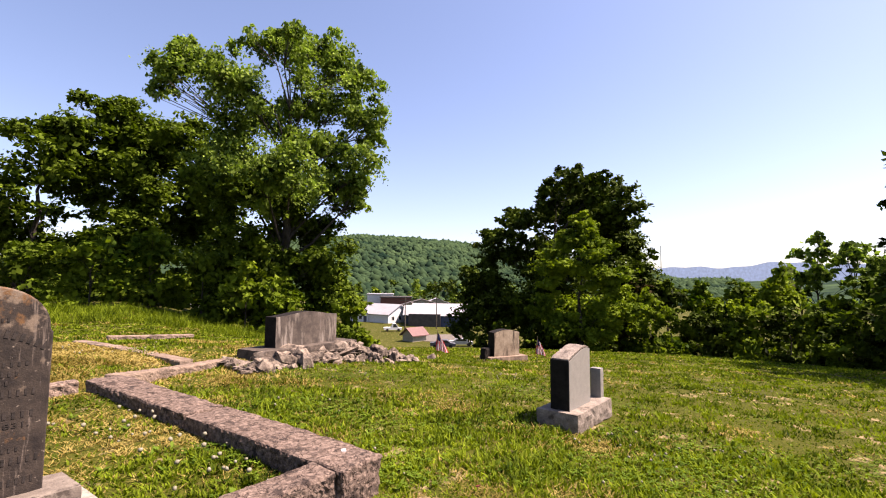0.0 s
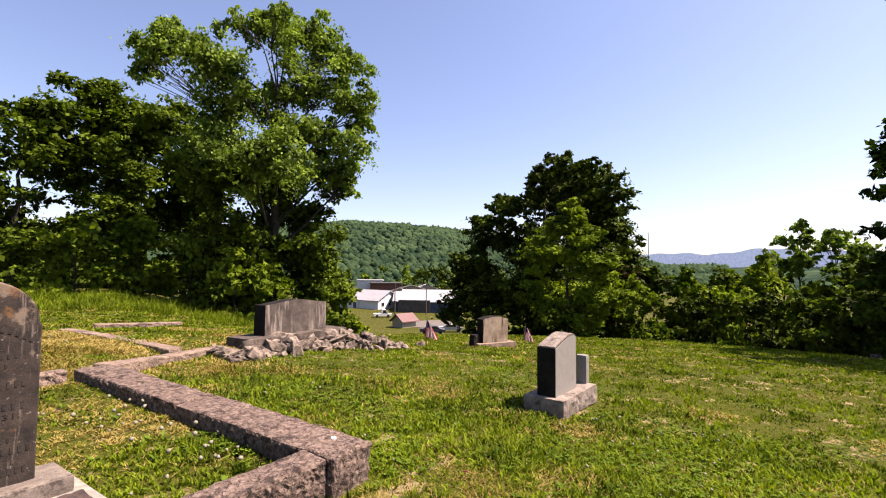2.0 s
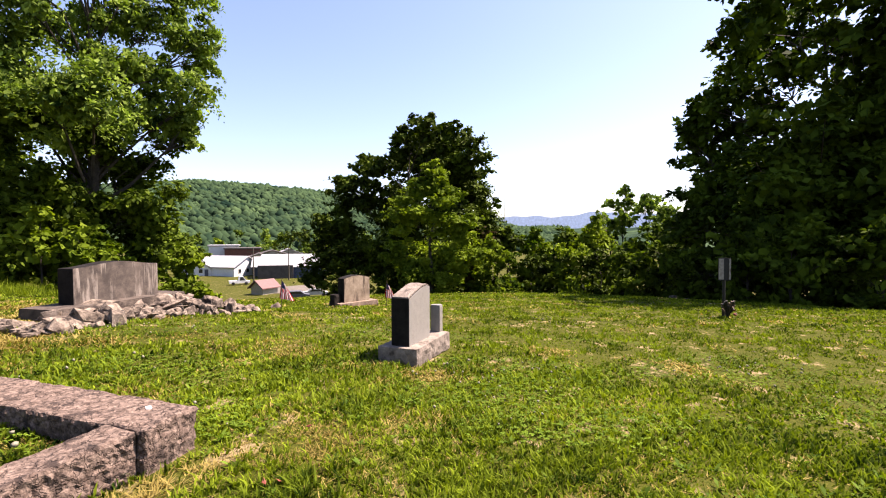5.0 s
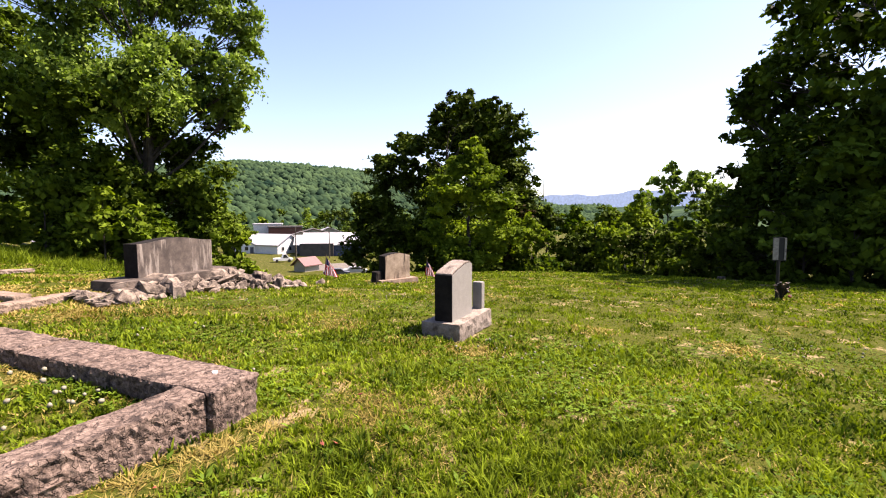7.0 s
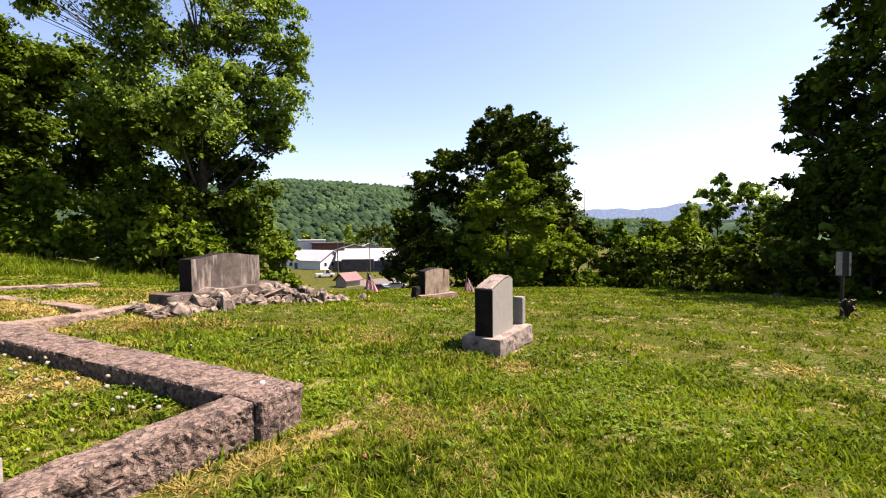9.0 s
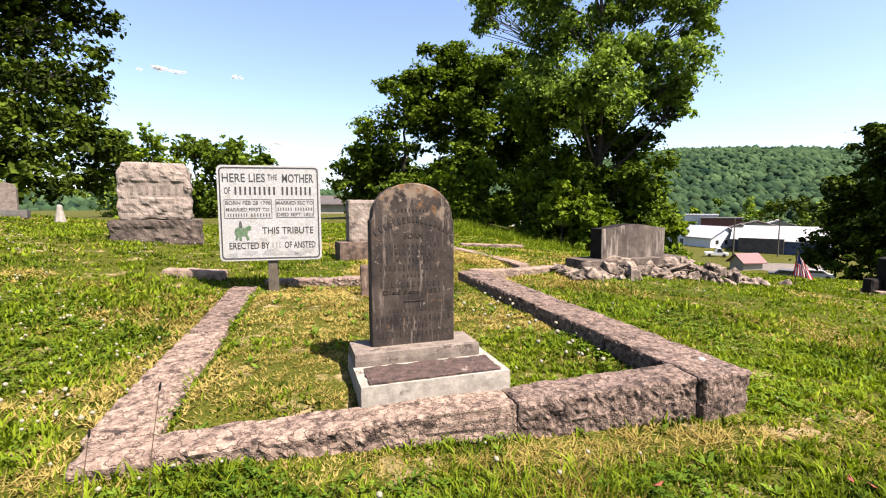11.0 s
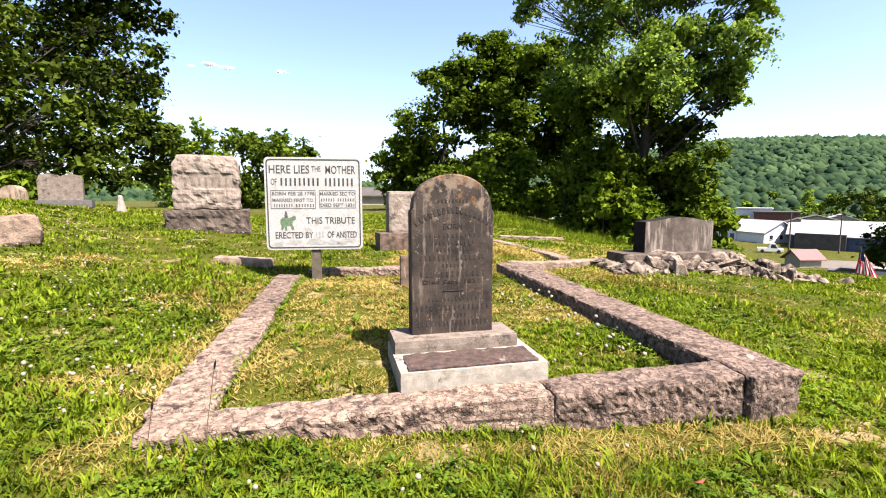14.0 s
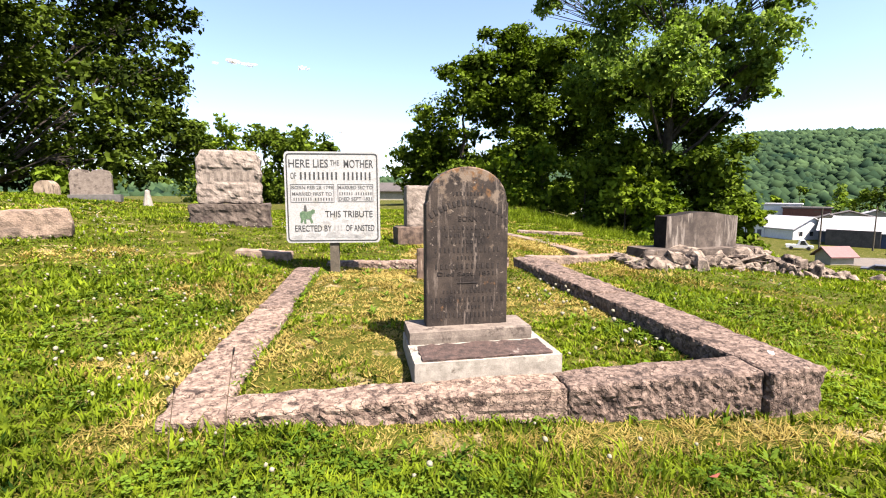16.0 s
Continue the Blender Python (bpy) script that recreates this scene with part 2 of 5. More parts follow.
M_SIGN_FADED = mat("sign_faded", (0.075, 0.08, 0.075), (0.19, 0.19, 0.18), 0.6, 40, 0.0, 120)
M_SIGN_PEEL = mat("sign_peeled", (0.42, 0.43, 0.41), (0.56, 0.56, 0.53), 0.5, 25, 0.1, 90)
M_SIGN_GREEN = mat("sign_green", (0.12, 0.22, 0.12), (0.20, 0.30, 0.17), 0.6, 30, 0.0, 90)
M_POST = mat("weathered_post", (0.20, 0.17, 0.12), (0.12, 0.10, 0.07), 0.9, 12, 0.6, 70)
M_BLACK = mat("black_metal", (0.012, 0.012, 0.012), (0.02, 0.02, 0.02), 0.5, 10, 0.1, 80)
M_WHITE = mat("white_paint", (0.80, 0.80, 0.78), (0.70, 0.70, 0.68), 0.6, 1.5, 0.05, 20)
M_ROOF_WHITE = mat("white_metal_roof", (0.66, 0.66, 0.67), (0.56, 0.56, 0.57), 0.5, 0.6, 0.05, 6)
M_ROOF_RED = mat("red_metal_roof", (0.30, 0.15, 0.14), (0.24, 0.12, 0.11), 0.6, 1, 0.1, 8)
M_ROOF_DARK = mat("dark_shingles", (0.10, 0.09, 0.08), (0.15, 0.13, 0.12), 0.9, 1, 0.2, 8)
M_BRICK = mat("brick_wall", (0.30, 0.12, 0.085), (0.22, 0.09, 0.07), 0.9, 2, 0.2, 12)
M_BLUE = mat("blue_siding", (0.10, 0.14, 0.26), (0.07, 0.10, 0.19), 0.6, 1, 0.1, 8)
M_CREAM = mat("cream_siding", (0.60, 0.55, 0.42), (0.52, 0.47, 0.36), 0.7, 1, 0.1, 8)
M_SLATE = mat("slate_siding", (0.16, 0.17, 0.20), (0.11, 0.12, 0.15), 0.7, 1, 0.1, 8)
M_PANE = mat("dark_pane", (0.03, 0.035, 0.04), (0.05, 0.055, 0.06), 0.15, 1, 0.0, 8, spec=0.6)
M_GRAVEL = mat("gravel", (0.26, 0.22, 0.18), (0.19, 0.165, 0.135), 0.95, 0.8, 0.3, 8)
M_RED = leaf_mat("flag_red", (0.58, 0.02, 0.035), (0.66, 0.03, 0.05), (1, 0.5, 0.5), 0.25)
M_CLOTH = leaf_mat("flag_white", (0.70, 0.68, 0.66), (0.78, 0.76, 0.74), (1, 1, 1), 0.45)
M_NAVY = leaf_mat("flag_blue", (0.02, 0.03, 0.10), (0.03, 0.04, 0.13), (1, 1, 1), 0.4)
M_DOWEL = mat("dowel", (0.20, 0.14, 0.08), (0.14, 0.10, 0.06), 0.8, 30, 0.1, 90)
M_TYRE = mat("tyre_rubber", (0.02, 0.02, 0.02), (0.03, 0.03, 0.03), 0.9, 10, 0.1, 60)
M_WEED = leaf_mat("weed_green", (0.07, 0.15, 0.015), (0.22, 0.34, 0.04), (1.2, 1.4, 0.5), 0.3, 2.0, 0.45)
M_CLOUD = leaf_mat("cloud_white", (0.9, 0.9, 0.9), (0.95, 0.95, 0.95), (1, 1, 1), 0.5, 0.01, 1.0)
nt = M_CLOUD.node_tree
mix_c, clear_c = nt.nodes.new("ShaderNodeMixShader"), nt.nodes.new("ShaderNodeBsdfTransparent")
mix_c.inputs["Fac"].default_value = 0.5
nt.links.new(clear_c.outputs[0], mix_c.inputs[1])
nt.links.new(nt.nodes["Material Output"].inputs["Surface"].links[0].from_socket, mix_c.inputs[2])
nt.links.new(mix_c.outputs[0], nt.nodes["Material Output"].inputs["Surface"])
M_FADE_RED = mat("faded_red_petals", (0.40, 0.07, 0.04), (0.30, 0.10, 0.06), 0.8, 40, 0.0, 90)
# distance haze painted into the ridge: pale blue plus a faint glow
M_RIDGE_HAZE = mat("ridge_haze_blue", (0.50, 0.60, 0.76), (0.54, 0.64, 0.80), 1.0, 0.004, 0.0, 0.05)
M_RIDGE_HAZE.node_tree.nodes["Principled BSDF"].inputs["Emission Color"].default_value = (0.36, 0.46, 0.66, 1)
M_RIDGE_HAZE.node_tree.nodes["Principled BSDF"].inputs["Emission Strength"].default_value = 0.18


# ---- mesh helpers ----
class Build:
    """Gathers vertices and faces of one mesh."""

    def __init__(self):
        self.v, self.f = [], []

    def add(self, verts, faces):
        k = len(self.v)
        self.v.extend([tuple(p) for p in verts])
        self.f.extend([tuple(i + k for i in q) for q in faces])
        return self

    def box(self, x0, x1, y0, y1, z0, z1):
        return self.add([(x, y, z) for z in (z0, z1) for y in (y0, y1) for x in (x0, x1)],
                        [(0, 2, 3, 1), (4, 5, 7, 6), (0, 1, 5, 4), (2, 6, 7, 3), (0, 4, 6, 2), (1, 3, 7, 5)])

    def tube(self, pts, radii, n=7):
        pts = [Vector([float(c) for c in p]) for p in pts]
        verts, faces = [], []
        for i, p in enumerate(pts):
            d = (pts[min(i + 1, len(pts) - 1)] - pts[max(i - 1, 0)]).normalized()
            u = d.cross(Vector((0.31, 0.77, 0.55))).normalized()
            w = d.cross(u)
            for k in range(n):
                a = 2 * math.pi * k / n
                verts.append(p + float(radii[i]) * (math.cos(a) * u + math.sin(a) * w))
        for i in range(len(pts) - 1):
            for k in range(n):
                faces.append((i * n + k, i * n + (k + 1) % n, (i + 1) * n + (k + 1) % n, (i + 1) * n + k))
        faces.append(tuple(range(n - 1, -1, -1)))
        faces.append(tuple((len(pts) - 1) * n + k for k in range(n)))
        return self.add(verts, faces)

    def prism(self, outline, y0, y1):
        """An outline in x and z, drawn out from y0 to y1."""
        n = len(outline)
        self.add([(x, y0, z) for x, z in outline] + [(x, y1, z) for x, z in outline],
                 [tuple(range(n)), tuple(range(2 * n - 1, n - 1, -1))] + [(i, n + i, n + (i + 1) % n, (i + 1) % n) for i in range(n)])
        return self

    def mesh(self, name, smooth=False):
        me = bpy.data.meshes.new(name)
        me.from_pydata(self.v, [], self.f)
        if smooth:
            me.polygons.foreach_set("use_smooth", [True] * len(me.polygons))
        me.update()
        return me


def part(name, shape, material, parent=None, label="", smooth=False):
    """One mesh object from a Build, a bmesh or a mesh, under its thing."""
    if isinstance(shape, Build):
        me = shape.mesh(name, smooth)
    elif isinstance(shape, bmesh.types.BMesh):
        me = bpy.data.meshes.new(name)
        shape.normal_update()
        shape.to_mesh(me)
        shape.free()
    else:
        me = shape
    if not me.materials:
        me.materials.append(material)
    ob = new(name, me)
    ob.parent = parent
    return tagged(ob, label) if label else ob


def thing(name, m, label, category, group="", kind=""):
    ob = new(name)
    ob.matrix_basis = m
    ob.empty_display_size = 0.1
    return tagged(ob, label, category, group, kind)


def fast_mesh(name, verts, faces):
    """A mesh from arrays: faces all of one size."""
    me = bpy.data.meshes.new(name)
    n, k = faces.shape
    me.vertices.add(len(verts))
    me.vertices.foreach_set("co", np.ascontiguousarray(verts, dtype=np.float32).ravel())
    me.loops.add(n * k)
    me.loops.foreach_set("vertex_index", np.ascontiguousarray(faces, dtype=np.int32).ravel())
    me.polygons.add(n)
    me.polygons.foreach_set("loop_start", np.arange(0, n * k, k, dtype=np.int32))
    me.update(calc_edges=True)
    return me


def rough_block(w, d, h, cut=0.06, amp=0.01, bevel=0.015, seed=0, top_amp=None, freq=6.0):
    """A hewn block standing on z = 0, with worn edges and an uneven skin."""
    bm = bmesh.new()
    bmesh.ops.create_cube(bm, size=1.0)
    bmesh.ops.scale(bm, vec=(w, d, h), verts=bm.verts)
    bmesh.ops.translate(bm, vec=(0, 0, h / 2), verts=bm.verts)
    for axis, size in enumerate((w, d, h)):
        n = int(size / cut)
        for i in range(1, min(n, 70)):
            at = [0, 0, 0]
            at[axis] = -size / 2 + size * i / n + (h / 2 if axis == 2 else 0)
            no = [0, 0, 0]
            no[axis] = 1
            bmesh.ops.bisect_plane(bm, geom=bm.verts[:] + bm.edges[:] + bm.faces[:], plane_co=at, plane_no=no)
    off = Vector((seed * 7.3, seed * 3.1, seed * 5.7))
    half = Vector((w / 2, d / 2, h / 2))
    top_amp = amp if top_amp is None else top_amp
    for v in bm.verts:
        q = v.co - Vector((0, 0, h / 2))
        r = Vector([max(0.0, abs(q[i]) - (half[i] - bevel)) / bevel for i in range(3)])
        if r.length > 1.0:
            s = 1.0 - 1.0 / r.length
            for i in range(3):
                q[i] -= math.copysign(r[i] * bevel * s, q[i])
        p = q + off
        nz = noise.noise(p * freq) * 0.6 + noise.noise(p * freq * 2.7) * 0.4
        on_top = r.z > 0.99 and r.x < 0.5 and r.y < 0.5 and q.z > 0
        a = top_amp if on_top else amp
        direct = Vector([math.copysign(r[i], q[i]) if r[i] > 0.3 else 0 for i in range(3)])
        if direct.length > 0:
            q += direct.normalized() * a * nz
        v.co = q + Vector((0, 0, h / 2))
    return bm


def smooth01(a, b, x):
    t = np.clip((np.asarray(x, float) - a) / (b - a), 0, 1)
    return t * t * (3 - 2 * t)


def ground_z(x, y):
    """The height of the ground: a lawn that falls to the east, then drops to the town in the valley."""
    x, y = np.asarray(x, float), np.asarray(y, float)
    fall = 1 - smooth01(5.0, 12.0, x)
    rise = 0.06 * (np.clip(y, -6, 8.5) - 2.3) - 0.3 * smooth01(8.5, 20, y)
    near = -0.15 - 0.045 * np.clip(x, -1, 60) - 0.0006 * np.clip(x - 4, 0, 60) ** 2 + rise * fall + 0.115 * np.clip(-x - 1.3, 0, 8)
    near = near + 0.09 * smooth01(-0.9, -0.7, x) * (1 - smooth01(0.9, 1.9, x)) * smooth01(2.5, 2.7, y) * (1 - smooth01(5.0, 6.0, y))
    near = near + 0.11 * smooth01(0.9, 1.9, x) * (1 - smooth01(2.25, 2.5, x)) * smooth01(2.5, 2.8, y) * (1 - smooth01(5.9, 6.3, y))
    near = near - 0.05 * np.clip(y - 4, 0, 12) * smooth01(6, 12, x)
    r, az = np.hypot(x, y), np.degrees(np.arctan2(x, y))
    side = smooth01(14, 40, az) * (1 - smooth01(125, 160, az))
    down = np.maximum(-1.5 - 0.13 * (r - 20), -10.2)
    flat = 0.1 - 0.002 * np.clip(r - 20, 0, 2000)
    far = flat + (down - flat) * side
    w = smooth01(17, 27, r)
    small = 0.012 * np.sin(x * 1.9 + 0.7 * y) + 0.010 * np.sin(y * 2.7 - 1.1 * x)
    return near * (1 - w) + far * w + small * (1 - w)


def gz(x, y):
    return float(ground_z(x, y))


def polar(az, d):
    return d * math.sin(radians(az)), d * math.cos(radians(az))


# ---- ground ----
rad = np.concatenate([np.arange(0.0, 9, 0.1), np.arange(9.0, 30, 0.3), np.geomspace(30, 4800, 90)])
ang = np.radians(np.arange(0, 360, 1.5))
gx, gy = rad[:, None] * np.sin(ang)[None], rad[:, None] * np.cos(ang)[None]
gv = np.stack([gx, gy, ground_z(gx, gy)], -1).reshape(-1, 3)
nr, na = len(rad), len(ang)
ii, jj = np.meshgrid(np.arange(nr - 1), np.arange(na), indexing="ij")
quads = np.stack([ii * na + jj, ii * na + (jj + 1) % na, (ii + 1) * na + (jj + 1) % na, (ii + 1) * na + jj], -1).reshape(-1, 4)[:, ::-1]
me = fast_mesh("ground", gv, quads)
me.polygons.foreach_set("use_smooth", [True] * len(me.polygons))
me.materials.append(M_SOIL)
tagged(new("ground", me), "mown cemetery lawn falling away to a valley", "ground", kind="structure")


# ---- grave plot ----
def kerb_stone(parent, a, b, width, top_a, top_b, height, material, seed, amp=0.012, name="coping_stone"):
    """A hewn coping stone whose top middle line runs from a to b."""
    ax, ay, bx, by = *a, *b
    length = math.hypot(bx - ax, by - ay)
    bm = rough_block(length, width, height, 0.024, amp * 1.6, 0.026, seed, amp * 0.8, 11.0)
    off = Vector((seed * 2.7, seed * 4.1, seed))
    for v in bm.verts:
        # broken, pitted faces below a calmer top; the arrises are chipped
        face = min(1.0, max(0.0, (abs(v.co.y) / (width / 2) - 0.82) / 0.14))
        crest = 1.0 - min(1.0, max(0.0, (v.co.z - height + 0.05) / 0.05)) * 0.55
        q = v.co + off
        pit = abs(noise.noise(q * 15.0)) + 0.6 * abs(noise.noise(q * 37.0)) + 0.5 * max(0.0, noise.noise(q * 7.0))
        v.co.y -= math.copysign(0.023 * pit * face * crest, v.co.y)
        end = min(1.0, max(0.0, (abs(v.co.x) / (length / 2) - 0.985) / 0.01))
        v.co.x -= math.copysign(0.011 * pit * end, v.co.x)
        v.co.z += 0.010 * noise.noise(q * 5.0) + 0.007 * noise.noise(q * 17.0)
    ob = part(name, bm, material, parent, smooth=True)
    ob.matrix_basis = pose((ax + bx) / 2, (ay + by) / 2, (top_a + top_b) / 2 - height, 0,
                           -math.degrees(math.atan2(top_b - top_a, length)), math.degrees(math.atan2(by - ay, bx - ax)))
    return ob


plot = thing("grave_plot_border", pose(0, 0, 0), "long border of weathered pinkish sandstone coping round a grave plot", "stone border")
kerb_stone(plot, (-1.14, 2.335), (1.06, 2.445), 0.27, -0.03, 0.0, 0.42, M_KERB, 1)
kerb_stone(plot, (1.055, 2.446), (2.325, 2.51), 0.285, 0.0, 0.028, 0.42, M_KERB_DARK, 2)
kerb_stone(plot, (2.535, 2.37), (2.22, 4.25), 0.44, 0.03, 0.125, 0.45, M_KERB_DARK, 3)
kerb_stone(plot, (2.215, 4.27), (1.87, 6.15), 0.40, 0.125, 0.235, 0.45, M_KERB_DARK, 4)
kerb_stone(plot, (-1.02, 2.475), (-1.03, 4.2), 0.36, -0.025, 0.06, 0.4, M_KERB, 5)
kerb_stone(plot, (-1.03, 4.22), (-1.05, 6.05), 0.32, 0.06, 0.145, 0.4, M_KERB_DARK, 6)
kerb_stone(plot, (-0.85, 6.32), (0.5, 6.3), 0.2, 0.17, 0.17, 0.3, M_KERB, 7)
kerb_stone(plot, (0.52, 6.3), (1.68, 6.28), 0.2, 0.18, 0.2, 0.3, M_KERB, 8)

ob = part("pale_chip", rough_block(0.055, 0.035, 0.012, 0.012, 0.003, 0.004, 9), M_WHITE, plot, "fresh pale chip in the stone")
ob.matrix_basis = pose(2.56, 2.62, 0.036, 0, 0, 60)

border2 = thing("neighbour_plot_border", pose(0, 0, 0), "low cracked stone edging of a neighbouring dry grave plot", "stone border")
kerb_stone(border2, (2.0, 6.35), (2.9, 7.0), 0.26, 0.2, 0.1, 0.4, M_SAND, 11)
kerb_stone(border2, (2.92, 7.02), (3.95, 7.5), 0.26, 0.1, 0.06, 0.4, M_SAND, 12)
kerb_stone(border2, (3.3, 7.55), (3.05, 9.6), 0.24, 0.1, 0.12, 0.4, M_SAND, 13)
kerb_stone(border2, (3.05, 9.62), (2.8, 11.8), 0.24, 0.12, 0.1, 0.4, M_SAND, 14)
kerb_stone(border2, (3.4, 12.3), (5.2, 12.2), 0.25, 0.1, 0.02, 0.4, M_SAND, 15)

block = thing("fallen_coping_block", pose(-1.75, 6.55, gz(-1.75, 6.55) - 0.17, 0, 3, -8), "broken sandstone coping block lying in the grass beside the sign", "stone block")
part("block", rough_block(0.75, 0.26, 0.26, 0.05, 0.03, 0.03, 21), M_SAND, block)
slab_l = thing("sandstone_slab", pose(-4.87, 6.35, gz(-4.87, 6.35) - 0.08, 0, -3, 34), "reddish sandstone slab tilted in the lawn", "stone slab")
part("slab", rough_block(1.35, 0.45, 0.40, 0.06, 0.06, 0.05, 22, 0.03, 4.0), M_SAND, slab_l)


# ---- headstones ----
def text_mesh(words, x0, x1, z0, z1, y, thick=0.004):
    """Flat lettering stretched to its place in the x-z plane, facing -y."""
    cu = bpy.data.curves.new("lettering", "FONT")
    cu.body, cu.extrude, cu.resolution_u, cu.offset = words, 0.001, 3, 0.004
    ob = bpy.data.objects.new("lettering", cu)
    scene.collection.objects.link(ob)
    deps = bpy.context.evaluated_depsgraph_get()
    me = bpy.data.meshes.new_from_object(ob.evaluated_get(deps))
    bpy.data.objects.remove(ob)
    co = np.zeros(len(me.vertices) * 3)
    me.vertices.foreach_get("co", co)
    co = co.reshape(-1, 3)
    lo, hi = co.min(0), co.max(0)
    s = (co - lo) / np.maximum(hi - lo, 1e-6)
    co = np.stack([x0 + s[:, 0] * (x1 - x0), y - thick * s[:, 2], z0 + s[:, 1] * (z1 - z0)], -1)
    me.vertices.foreach_set("co", co.ravel())
    me.materials.clear()
    me.update()
    return me


def lettering(name, words, x0, x1, z0, z1, y, material, parent, thick=0.004):
    """Words at their place, each letter a piece of its own."""
    me = text_mesh(words, x0, x1, z0, z1, y, thick)
    co = [tuple(v.co) for v in me.vertices]
    root = list(range(len(co)))

    def find(i):
        while root[i] != i:
            root[i] = root[root[i]]
            i = root[i]
        return i

    key = {}
    for i, c in enumerate(co):
        # front, rim and back of one letter meet where they share a place
        k = (round(c[0], 5), round(c[2], 5))
        root[find(i)] = find(key.setdefault(k, i))
    for q in me.polygons:
        for i in q.vertices[1:]:
            root[find(i)] = find(q.vertices[0])
    sets = {}
    for q in me.polygons:
        sets.setdefault(find(q.vertices[0]), []).append(q.vertices[:])
    for faces in sets.values():
        used = sorted({i for q in faces for i in q})
        at = {i: k for k, i in enumerate(used)}
        part(name, Build().add([co[i] for i in used], [[at[i] for i in q] for q in faces]), material, parent)


def letter_bars(name, count, x0, x1, z0, z1, y, material, parent, thick=0.002):
    """Plain upright bars that stand for the letters of a name."""
    step = (x1 - x0) / count
    for i in range(count):
        part(name, bar(x0 + step * (i + 0.28), x0 + step * (i + 0.66), z0, z1, y, thick), material, parent)


def bar(x0, x1, z0, z1, y, thick=0.004):
    return Build().box(x0, x1, y - thick, y, z0, z1)


def arch(w, z0, shoulder, top, n=18, notch=0.0):
    """Outline of a round-headed slab in x and z."""
    hw = w / 2
    pts = [(-hw, z0), (hw, z0), (hw, shoulder)]
    r = hw - notch
    for i in range(n + 1):
        a = math.pi * i / n
        pts.append((r * math.cos(a), shoulder + 0.012 + (top - shoulder - 0.012) * math.sin(a) ** 0.92))
    pts.append((-hw, shoulder))
    return pts


tomb = thing("headstone", pose(0.62, 2.86, -0.06, 0, 0, 5), "dark weathered round-topped marble headstone on a grey granite base", "headstone")
part("base", rough_block(0.93, 0.66, 0.165, 0.04, 0.004, 0.008, 31, 0.003, 12), M_BASE, tomb, "grey granite base block")
ob = part("mortar_panel", rough_block(0.83, 0.285, 0.03, 0.025, 0.02, 0.01, 32, 0.008, 14), M_MORTAR, tomb, "dark brown mortar bed")
ob.matrix_basis = pose(0.0, -0.17, 0.148)
ob = part("plinth", rough_block(0.85, 0.33, 0.10, 0.04, 0.004, 0.012, 33, 0.003, 12), M_PLINTH, tomb, "stepped weathered plinth")
ob.matrix_basis = pose(-0.03, 0.17, 0.150)
SLAB_Y = 0.13
b = Build().prism(arch(0.575, 0.24, 1.085, 1.335, 22, 0.012), SLAB_Y, SLAB_Y + 0.12)
slab = part("slab", b, M_AGED, tomb, "dark stained marble slab")
slab.matrix_basis = pose(-0.035, 0, 0)
md = slab.modifiers.new("worn", "BEVEL")
md.width, md.segments, md.limit_method = 0.01, 2, "ANGLE"
rows = [(1.155, 0.22, 9), (0.985, 0.13, "BORN"), (0.925, 0.40, 13), (0.875, 0.32, 11), (0.83, 0.24, 9), (0.775, 0.47, 15), (0.72, 0.16, 6),
        (0.662, 0.47, 13), (0.605, 0.42, "Died Sept. 1831."), (0.487, 0.36, 13), (0.43, 0.53, 16), (0.375, 0.20, 8), (0.322, 0.50, 17)]
line_rng = random.Random(17)
for i in range(17):
    # the name that follows the arch
    a = (i - 8) / 8
    ob = part("inscription", bar(-0.009, 0.009, -0.02, 0.02, SLAB_Y, 0.003), M_LETTER, slab)
    ob.matrix_basis = Matrix.Translation((0.252 * a, 0, 1.095 - 0.085 * a * a)) @ pose(0, 0, 0, 0, 32 * a, 0)
for z, w, words in rows:
    if isinstance(words, str):
        lettering("inscription", words, -w / 2, w / 2, z - 0.017, z + 0.02, SLAB_Y, M_LETTER, slab, 0.003)
    else:
        h = 0.017 if w > 0.45 else 0.011
        letter_bars("inscription", words, -w / 2, w / 2, z - h, z + h, SLAB_Y, M_LETTER, slab, 0.0025)
part("inscription_rule", bar(-0.07, 0.07, 0.543, 0.549, SLAB_Y), M_LETTER, slab)

# White-faced stone behind the headstone
pink = thing("rock_faced_stone", pose(0.5, 8.35, gz(0.5, 8.35) - 0.05, 0, 0, 10), "pale pinkish rock-faced gravestone on a dark stone base", "gravestone")
part("base", rough_block(0.85, 0.5, 0.36, 0.06, 0.025, 0.03, 41), M_TOMB, pink, "dark stone base")
ob = part("die", rough_block(0.52, 0.30, 0.74, 0.05, 0.022, 0.03, 42), M_ROCKFACE, pink, "pale rock-faced upper stone")
ob.matrix_basis = pose(0.02, 0, 0.35)
foot = thing("footstone", pose(0.4, 5.35, gz(0.4, 5.35) - 0.05, 0, 0, 6), "small plain dark footstone standing inside the plot", "footstone")
part("slab", rough_block(0.13, 0.08, 0.42, 0.03, 0.006, 0.012, 43), M_TOMB, foot)

# Rock-faced family monument
mon = thing("family_monument", pose(-3.15, 9.55, gz(-3.15, 9.55) - 0.06, 0, 0, 14), "large rock-faced pale granite family monument on a rough base", "monument")
part("base", rough_block(1.44, 0.76, 0.48, 0.05, 0.075, 0.03, 51, 0.02, 5.0), M_ROCKDARK, mon, "rough darker granite base")
b = rough_block(1.14, 0.58, 1.02, 0.04, 0.06, 0.03, 52, 0.02, 5.5)
